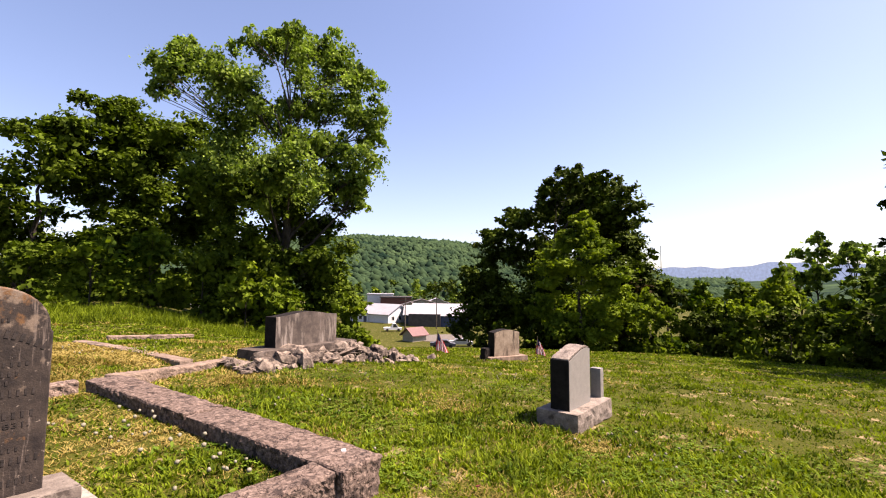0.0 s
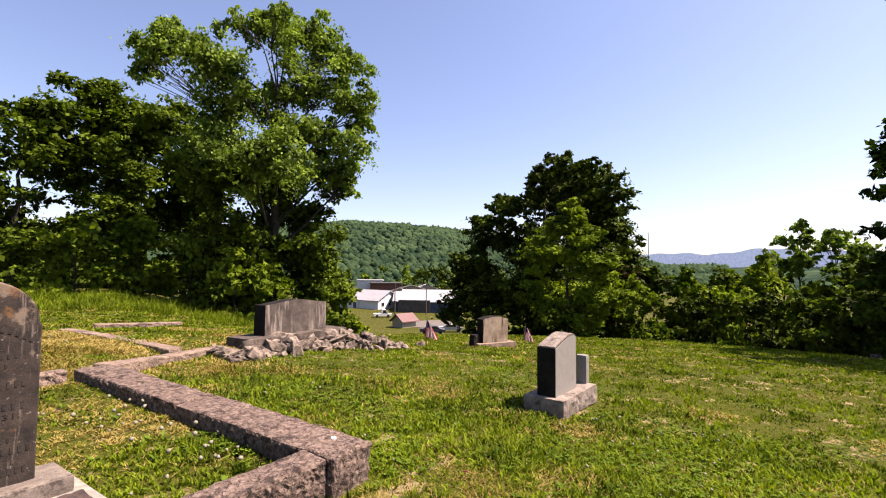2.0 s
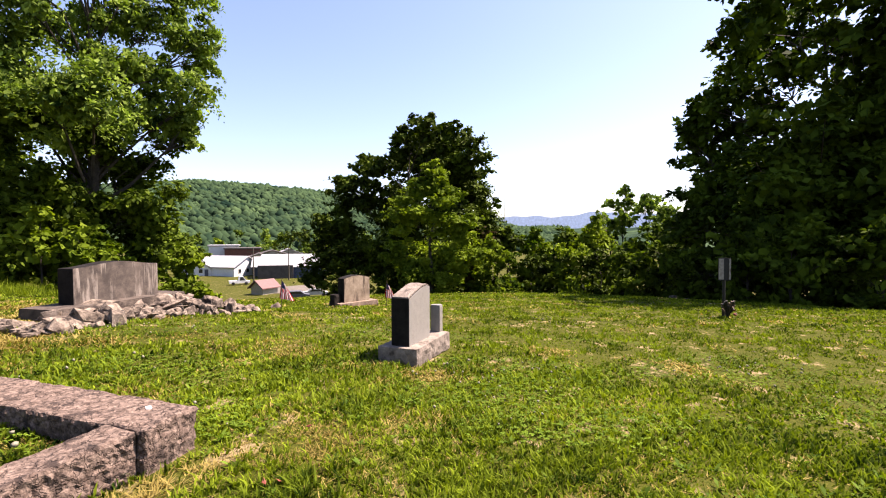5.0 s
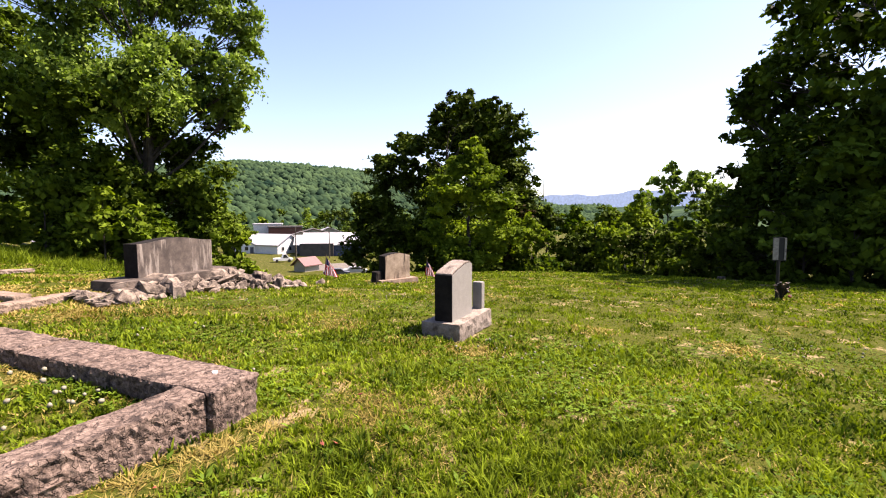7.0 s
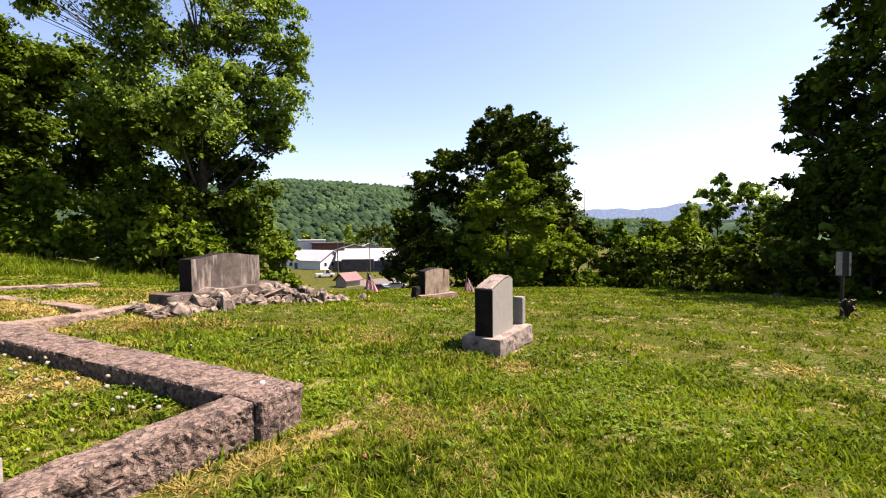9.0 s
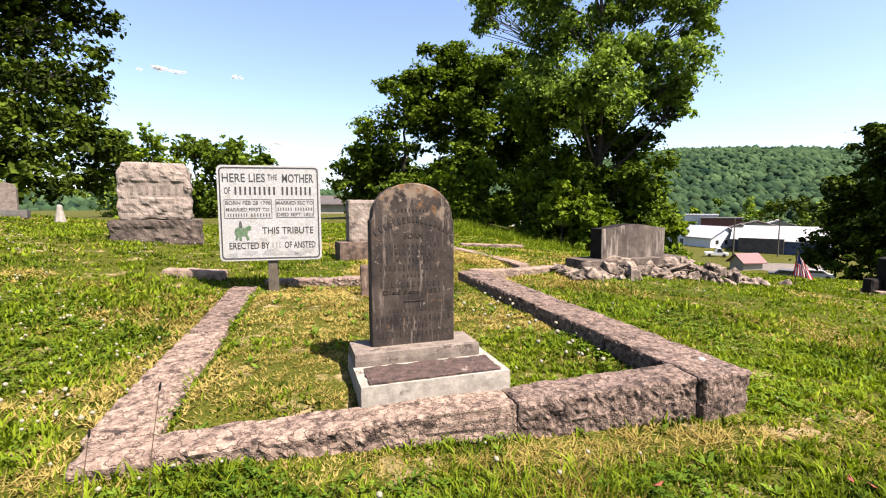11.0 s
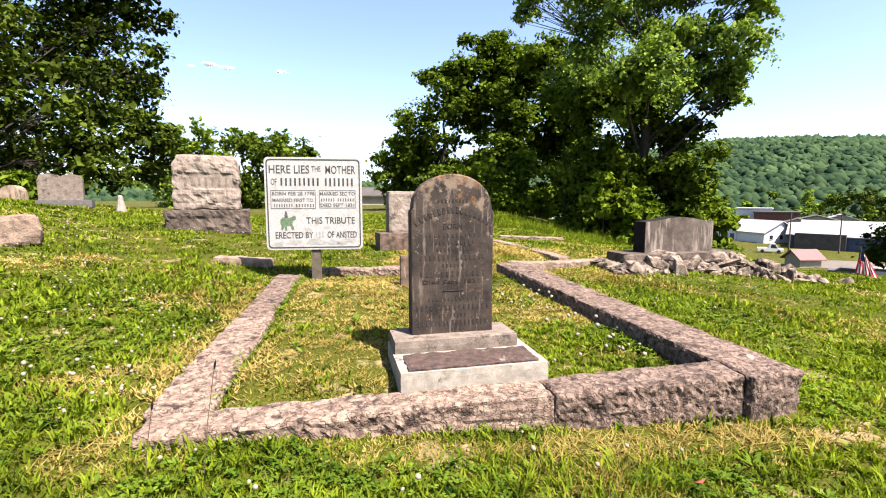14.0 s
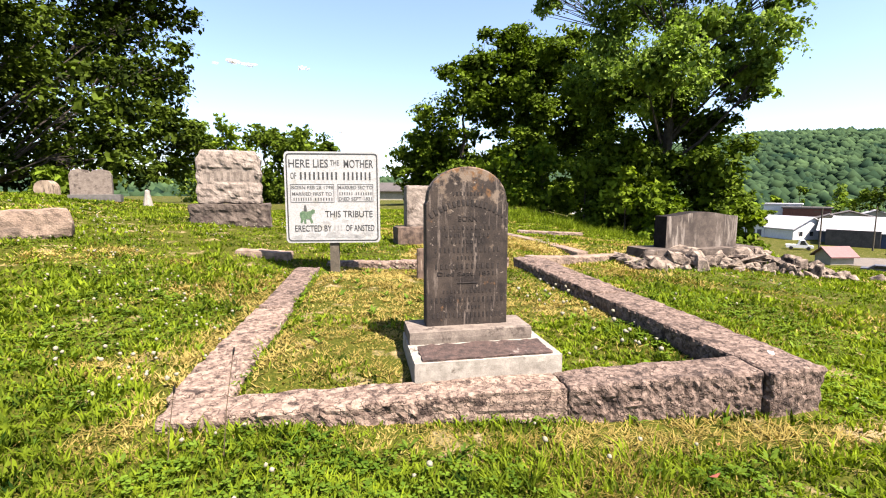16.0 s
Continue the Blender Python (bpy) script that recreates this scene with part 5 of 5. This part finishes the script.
building("garden_shed", 46.3, 98, 3.0, 3.9, 1.7, 1.1, -92, M_CREAM, M_ROOF_RED, "small cream shed with a dull red metal roof", 0, door=False)
building("white_house", 42.6, 150, 10, 13, 2.9, 2.7, 2, M_WHITE, M_ROOF_WHITE, "long white house with a bright metal roof", 3)
building("white_annex", 39.8, 155, 9, 12, 2.8, 2.3, -60, M_WHITE, M_ROOF_WHITE, "white outbuilding with a metal roof", 2)
ware = building("blue_warehouse", 49.6, 138, 13, 17, 3.3, 2.9, 32, M_BLUE, M_ROOF_WHITE, "blue warehouse with a broad white roof", 4)
# solid box added for the dark half of the long wall
part("dark_front", Build().box(-7.4, -6.5, -0.5, 8.5, 0, 3.7), M_ROOF_DARK, ware, "dark front along half of the long wall")
building("dark_store", 46.9, 146, 10, 9, 2.9, 2.4, 40, M_SLATE, M_ROOF_WHITE, "dark low store with a white roof", 2)
building("brick_store", 43.9, 205, 13, 12, 6.4, 1.0, -45, M_BRICK, M_ROOF_DARK, "red brick store with a flat dark roof", 4, flat=True)
building("white_store", 42.0, 215, 11, 12, 7.4, 1.0, -45, M_WHITE, M_ROOF_WHITE, "white store with a flat roof", 3, flat=True)
building("dark_roof_house", 47.0, 185, 16, 10, 4.0, 2.2, -45, M_CREAM, M_ROOF_DARK, "long cream house with a dark shingle roof", 4)
building("cream_house", 45.6, 170, 10, 9, 3.6, 2.0, -45, M_CREAM, M_ROOF_DARK, "cream house with a dark gabled roof", 3)
building("grey_house", 48.8, 200, 12, 9, 4.0, 2.2, -45, M_CREAM, M_ROOF_WHITE, "pale house among trees across the valley", 3)
building("ranch_house", 0.6, 84, 11, 7, 2.5, 1.3, 80, M_CREAM, M_ROOF_DARK, "low ranch house with a dark roof beyond the field", 3, z=-1.0)
building("ranch_house", -1.8, 90, 7, 6, 2.3, 1.2, 85, M_WHITE, M_ROOF_DARK, "small white house with a dark roof beyond the field", 2, z=-1.0)
building("hidden_house", 22.3, 60, 5, 5, 2.4, 1.2, 60, M_WHITE, M_ROOF_WHITE, "white house glimpsed through the trees", 2, z=-3.6)

pv = Build()
x, y = polar(49.6, 104)
pts = []
for i in range(24):
    a = 2 * math.pi * i / 24
    px_, py_ = x + 8 * math.cos(a), y + 6 * math.sin(a)
    pts.append((px_, py_, gz(px_, py_) + 0.06))
pv.add(pts + [(x, y, gz(x, y) + 0.1)], [(i, (i + 1) % 24, 24) for i in range(24)])
tagged(part("gravel_yard", pv, M_GRAVEL), "pale gravel yard between the buildings", "yard", kind="structure")


def car(az, d, rz, material, label, van=False):
    x, y = polar(az, d)
    c = thing("pickup_truck" if van else "parked_car", pose(x, y, gz(x, y) + 0.08, 0, 0, rz), label, "vehicle")
    h = 1.9 if van else 1.42
    body = [(-2.2, 0.35), (2.2, 0.35), (2.25, 0.8), (1.4, 0.95), (0.8, h), (-0.9 if not van else 0.0, h), (-1.5 if not van else -0.3, 0.98), (-2.25, 0.95)]
    part("body", Build().prism(body, -0.85, 0.85), material, c)
    part("side_window", Build().prism([(1.15, 1.0), (0.7, h - 0.1), (-0.7 if not van else 0.1, h - 0.1), (-1.1 if not van else 0.0, 1.0)], -0.862, 0.862), M_PANE, c)
    for wx in (-1.4, 1.4):
        for wy in (-0.8, 0.8):
            part("wheel", Build().tube([(wx, wy - 0.1, 0.33), (wx, wy + 0.1, 0.33)], [0.33, 0.33], 12), M_TYRE, c)


car(43.6, 118, -38, M_WHITE, "white pickup truck parked below the lawn", True)
car(49.8, 84, -52, M_SLATE, "dark car parked on the gravel yard")
car(52.0, 90, -48, M_SIGN, "pale car parked on the gravel yard")


def power_pole(az, d, h, label):
    x, y = polar(az, d)
    p = thing("utility_pole", pose(x, y, gz(x, y) - 0.3, 0, 0, -50), label, "pole", "utility poles")
    part("pole", Build().tube([(0, 0, 0), (0, 0, h)], [0.17, 0.11], 8), M_POST, p)
    part("crossarm", Build().box(-1.2, 1.2, -0.06, 0.06, h - 0.9, h - 0.75), M_POST, p)


power_pole(45.1, 112, 9, "wooden utility pole with a crossarm in the town")
power_pole(48.9, 125, 9, "wooden utility pole with a crossarm by a warehouse")
x, y = polar(74.6, 860)
mast = thing("radio_mast", pose(x, y, -5), "slender radio mast on a far hill", "mast")
part("mast", Build().tube([(0, 0, 0), (0, 0, 76)], [0.9, 0.45], 6), M_BASE, mast)

for az, d, h in ((94.2, 24.0, 0.36), (95.4, 24.4, 0.28)):
    x, y = polar(az, d)
    slab_marker("far_headstone", x, y, -60, 0.34, 0.12, h, M_STONE_BIG, "small brown headstone under dark trees", int(az * 3), False, "far headstones")

for i, (az, el, w, h) in enumerate(((-16.8, 13.9, 95, 20), (-10.2, 13.9, 30, 12), (-5.9, 7.2, 85, 16))):
    x, y = polar(az, 1600)
    c = thing("cloud", pose(x, y, 1600 * math.tan(radians(el)), 0, 0, -az), "small thin white fair-weather cloud", "cloud")
    rng = np.random.default_rng(40 + i)
    b = Build()
    for _ in range(16):
        cx, s = rng.normal() * w * 0.3, rng.uniform(0.25, 0.6)
        ctr, sc = np.array([cx, rng.normal() * 12, rng.normal() * h * 0.16]), np.array([w * 0.26, 14, h * 0.4]) * s
        b.add(ctr + iv * sc, ifc.tolist())
    part("puff", b, M_CLOUD, c, smooth=True)


# ---- grass ----
def blocked(x, y):
    """True where stone covers the ground."""
    def strip(ax, ay, bx, by, w):
        dx, dy = bx - ax, by - ay
        l = math.hypot(dx, dy)
        s = ((x - ax) * dx + (y - ay) * dy) / l
        o = np.abs((x - ax) * dy - (y - ay) * dx) / l
        return (s > 0) & (s < l) & (o < w / 2)
    out = strip(-1.2, 2.335, 2.76, 2.51, 0.25) | strip(2.54, 2.3, 1.87, 6.15, 0.38) | strip(-1.02, 2.3, -1.05, 6.05, 0.30)
    out |= strip(-0.95, 6.32, 1.7, 6.28, 0.15) | strip(0.15, 2.82, 1.09, 2.9, 0.62) | strip(4.3, 7.55, 6.6, 7.9, 0.7) | strip(5.52, 2.3, 6.8, 2.32, 0.5)
    return out


def dryness(x, y):
    d = np.sin(x * 1.7 + 2.2 * np.sin(y * 0.9)) * np.sin(y * 1.9 + 1.7 * np.sin(x * 1.1 + 1)) + 0.6 * np.sin(x * 4.3 + y * 2.1) * np.sin(y * 5.1 - x * 1.3)
    d = 0.52 + 0.3 * d
    inside = (x > -0.8) & (x < 2.2) & (y > 2.5) & (y < 6.2)
    d = d + np.where(inside, 0.17, 0.0) - np.where(inside & (x > 1.1) & (y < 3.7), 0.22, 0.0) + np.where(inside & (x < 1.1), 0.36, 0.0) + np.where(inside & (y > 3.9), 0.15, 0)
    # a worn fringe along the coping, and the dry neighbouring plot
    d = d + 0.46 * np.exp(-((y - 2.14) / 0.16) ** 2) * ((x > -1.5) & (x < 3)) + 0.46 * np.exp(-((x + 1.27) / 0.14) ** 2) * ((y > 2.2) & (y < 6))
    # less straw, and so a darker lawn, towards the south-east
    d = d - 0.12 * smooth01(4, 8, x) * (1 - smooth01(1, 4, y))
    d = d + 0.40 * ((x > 0.3) & (x < 3.0) & (y > 6.45 + 0.75 * np.maximum(x - 1.9, 0)) & (y < 12))
    return d


def blades(seed, count, r0, r1, power, height, width, dry, three, a0=-58, a1=122):
    rng = np.random.default_rng(seed)
    per = 12
    tufts = count // per
    count = tufts * per
    r = (r0 ** power + rng.random(tufts) * (r1 ** power - r0 ** power)) ** (1 / power)
    a = np.radians(rng.uniform(a0, a1, tufts))
    # blades stand in tufts and lean out of them
    r, a = np.repeat(r, per), np.repeat(a, per)
    big = np.repeat(rng.uniform(0.7, 1.35, tufts), per)
    turn_, off = rng.random(count) * 2 * math.pi, np.abs(rng.normal(size=count)) * 0.03 * np.maximum(1.0, r / 3.5)
    x, y = 0.25 + r * np.sin(a) + off * np.cos(turn_), -0.25 + r * np.cos(a) + off * np.sin(turn_)
    d = dryness(x, y) + rng.normal(size=count) * 0.13
    ok = ~blocked(x, y) & ((d > 0.71) if dry else (d < 0.82))
    # the long near blades thin out as the short far ones set in
    if not dry:
        fade = np.clip((r - 3.0) / 4.2, 0, 1)
        ok &= rng.random(count) < (1 - fade if three else 1.0 if a0 > 0 else 0.25 + 0.75 * fade)
    x, y, r, turn_, big = x[ok], y[ok], r[ok], turn_[ok], big[ok]
    n = len(x)
    z = ground_z(x, y)
    clump = 0.75 + 0.35 * np.sin(x * 3.1 + np.sin(y * 2.3) * 2) * np.sin(y * 3.7 + x)
    h = height * rng.uniform(0.45, 1.25, n) * big * clump * (1 + 0.015 * r)
    wd = width * rng.uniform(0.6, 1.4, n) * np.maximum(1.0, np.minimum(r, 5.0) / 2.6 + np.maximum(r - 5.0, 0) / 2.2)
    h = h * np.where((x > -0.85) & (x < 2.3) & (y > 2.4) & (y < 6.3), 0.68, 1.0)
    t = turn_ - 1.57 + rng.normal(size=n) * 0.6
    lean = rng.uniform(0.2, 1.1 if three else (1.9 if dry else 1.2), n) * h * (1.6 if dry else 1.0)
    h = h * (1.0 if three else 0.85)
    ux, uy = np.cos(t), np.sin(t)
    lx, ly = np.cos(t + 1.57 + rng.normal(size=n) * 0.5), np.sin(t + 1.57 + rng.normal(size=n) * 0.5)
    p = np.stack([x, y, z - (0.002 if dry else 0.01)], -1)
    u = np.stack([ux, uy, 0 * ux], -1) * (wd / 2)[:, None]
    l = np.stack([lx, ly, 0 * lx], -1)
    up = np.array([0, 0, 1.0])
    if three:
        m = p + l * (lean * 0.35)[:, None] + up * (h * 0.62)[:, None]
        tip = p + l * lean[:, None] + up * (h * 0.95)[:, None]
        v = np.stack([p - u, p + u, m + u * 0.8, m - u * 0.8, tip], 1).reshape(-1, 3)
        k = np.arange(n)[:, None] * 5
        f = np.concatenate([k + [0, 1, 2], k + [0, 2, 3], k + [3, 2, 4]], 0)
    else:
        tip = p + l * (lean * 0.8)[:, None] + up * h[:, None]
        v = np.stack([p - u, p + u, tip], 1).reshape(-1, 3)
        f = np.arange(n)[:, None] * 3 + [0, 1, 2]
    return v, f


for nm, args, m, lab in (("lawn_grass", (1, 310000, 0.7, 7.2, 1.0, 0.074, 0.0105, False, True), M_GRASS, "short green lawn grass with clover"),
                         ("lawn_grass", (2, 490000, 2.2, 30.0, 0.85, 0.065, 0.0095, False, False), M_GRASS, "short green lawn grass further off"),
                         ("lawn_grass", (5, 160000, 0.03, 11.0, 1.25, 0.075, 0.015, False, False, 122, 302), M_GRASS, "short green lawn grass of the open slope"),
                         ("tall_weeds", (7, 14000, 21.0, 26.5, 1.0, 0.34, 0.003, False, False, 2, 37), M_GRASS, "tall rough grass and weeds below the trees"),
                         ("dry_grass", (3, 250000, 0.7, 7.5, 1.1, 0.045, 0.0085, True, False), M_STRAW, "dry straw-coloured grass in worn patches"),
                         ("dry_grass", (6, 60000, 6.2, 12.6, 1.5, 0.05, 0.008, True, False, -4, 32), M_STRAW, "dry straw-coloured grass over a neighbouring plot"),
                         ("dry_grass", (4, 120000, 5.0, 25.0, 0.9, 0.055, 0.0075, True, False), M_STRAW, "dry straw-coloured grass on the far lawn")):
    v, f = blades(*args)
    me = fast_mesh(nm, v, f)
    me.materials.append(m)
    tagged(new(nm, me), lab, "grass", kind="stuff")

# clover leaves and flower heads
rng = np.random.default_rng(12)
n = 34000
r = (0.8 ** 1.2 + rng.random(n) * (8.5 ** 1.2 - 0.8 ** 1.2)) ** (1 / 1.2)
a = np.radians(rng.uniform(-58, 122, n))
x, y = 0.25 + r * np.sin(a), -0.25 + r * np.cos(a)
cl = np.sin(x * 1.3 + 1) * np.sin(y * 1.1 + 0.5) + 0.5 * np.sin(x * 3 + y * 2)
ok = ~blocked(x, y) & (cl + rng.normal(size=n) * 0.3 + 0.25 * (x < 0) > 0.12) & (dryness(x, y) < 0.7)
x, y = x[ok], y[ok]
n = len(x)
z = ground_z(x, y) + rng.uniform(0.02, 0.055, n)
c = np.stack([x, y, z], -1)
t0 = rng.random(n) * 6.28
vs = []
for k in range(3):
    t = t0 + k * 2.094
    s = rng.uniform(0.010, 0.019, n)[:, None]
    e = np.stack([np.cos(t), np.sin(t), rng.uniform(-0.1, 0.35, n)], -1)
    w = np.stack([-np.sin(t), np.cos(t), 0 * t], -1)
    vs.append(np.stack([c, c + e * s + w * s * 0.7, c + e * s * 1.5, c + e * s - w * s * 0.7], 1))
v = np.stack(vs, 1).reshape(-1, 3)
me = fast_mesh("clover_leaves", v, np.arange(len(v)).reshape(-1, 4))
me.materials.append(M_CLOVER)
tagged(new("clover_leaves", me), "low white-clover leaves among the grass", "clover", kind="stuff")
n = 4300
r = 1.3 + rng.random(n) ** 0.8 * 11.0
a = np.radians(rng.uniform(-58, 122, n))
x, y = 0.25 + r * np.sin(a), -0.25 + r * np.cos(a)
cl = np.sin(x * 1.3 + 1) * np.sin(y * 1.1 + 0.5) + 0.5 * np.sin(x * 3 + y * 2)
inside = (x > 1.1) & (x < 2.3) & (y > 2.6) & (y < 5)
ok = ~blocked(x, y) & (cl + rng.normal(size=n) * 0.35 + 0.7 * (x < -1.2) * (y > 2.2) + 1.2 * inside > 0.8)
x, y = x[ok], y[ok]
n = len(x)
z = ground_z(x, y) + rng.uniform(0.045, 0.095, n)
rs = rng.uniform(0.008, 0.016, n) * np.where((x > 1.0) & (x < 2.3) & (y > 2.6) & (y < 5), 1.3, 1.0)
bm = bmesh.new()
bmesh.ops.create_icosphere(bm, subdivisions=1, radius=1.0)
jv = np.array([q.co for q in bm.verts])
jf = np.array([[q.index for q in f.verts] for f in bm.faces])
bm.free()
v = np.stack([x, y, z], -1)[:, None] + jv[None] * rs[:, None, None] * (1 + 0.15 * rng.normal(size=(n, len(jv), 1)))
f = jf[None] + (np.arange(n) * len(jv))[:, None, None]
me = fast_mesh("clover_flowers", v.reshape(-1, 3), f.reshape(-1, 3))
me.materials.append(M_PETAL)
tagged(new("clover_flowers", me), "white clover flower heads dotted through the lawn", "flowers", kind="stuff")

# broad-leaved weeds in the near lawn
rng = np.random.default_rng(23)
n = 420
r, a = 0.9 + rng.random(n) ** 0.8 * 5.5, np.radians(rng.uniform(-58, 122, n))
x, y = 0.25 + r * np.sin(a), -0.25 + r * np.cos(a)
ok = ~blocked(x, y)
x, y = x[ok], y[ok]
n = len(x)
c = np.stack([x, y, ground_z(x, y) + 0.01], -1)
vs = []
for k in range(7):
    t = rng.random(n) * 6.28
    l, up = rng.uniform(0.03, 0.075, n)[:, None], rng.uniform(0.35, 1.1, n)
    e = np.stack([np.cos(t), np.sin(t), up], -1)
    w = np.stack([-np.sin(t), np.cos(t), 0 * t], -1)
    vs.append(np.stack([c, c + e * l * 0.55 + w * l * 0.2, c + e * l * [1, 1, 0.8], c + e * l * 0.55 - w * l * 0.2], 1))
v = np.stack(vs, 1).reshape(-1, 3)
me = fast_mesh("lawn_weeds", v, np.arange(len(v)).reshape(-1, 4))
me.materials.append(M_WEED)
tagged(new("lawn_weeds", me), "broad-leaved green weeds scattered in the grass", "weeds", kind="stuff")

# seed stalks by the coping and a few fallen red leaves
for i, (x, y, h, lx) in enumerate(((-0.95, 1.95, 0.36, 0.05), (-0.72, 1.98, 0.52, 0.07))):
    s = thing("seed_stalk", pose(x, y, gz(x, y)), "thin brown plantain stalk with a dark seed head", "stalk", "seed stalks")
    part("stem", Build().tube([(0, 0, 0), (lx * 0.4, 0, h * 0.5), (lx, 0, h)], [0.0025, 0.002, 0.0016], 5), M_DOWEL, s)
    part("seed_head", Build().tube([(lx, 0, h - 0.01), (lx * 1.05, 0, h + 0.012), (lx * 1.1, 0, h + 0.028)], [0.004, 0.006, 0.002], 6), M_BLACK, s)
for i, (x, y) in enumerate(((1.55, 1.75), (2.55, 1.62), (2.6, 1.55), (-0.35, 1.5), (1.75, 2.0), (3.3, 1.9), (0.75, 1.2))):
    l = thing("fallen_leaf", pose(x, y, gz(x, y) + 0.05, 18 * (i % 3), -14, 57 * i), "curled dry red leaf lying on the grass", "leaf", "fallen leaves")
    part("blade", Build().add([(-0.03, 0, 0.008), (0, 0.014, 0.0), (0.03, 0, 0.012), (0, -0.014, 0.004), (0, 0, 0.010)], [(0, 4, 1), (1, 4, 2), (2, 4, 3), (3, 4, 0)]), M_FADE_RED, l)
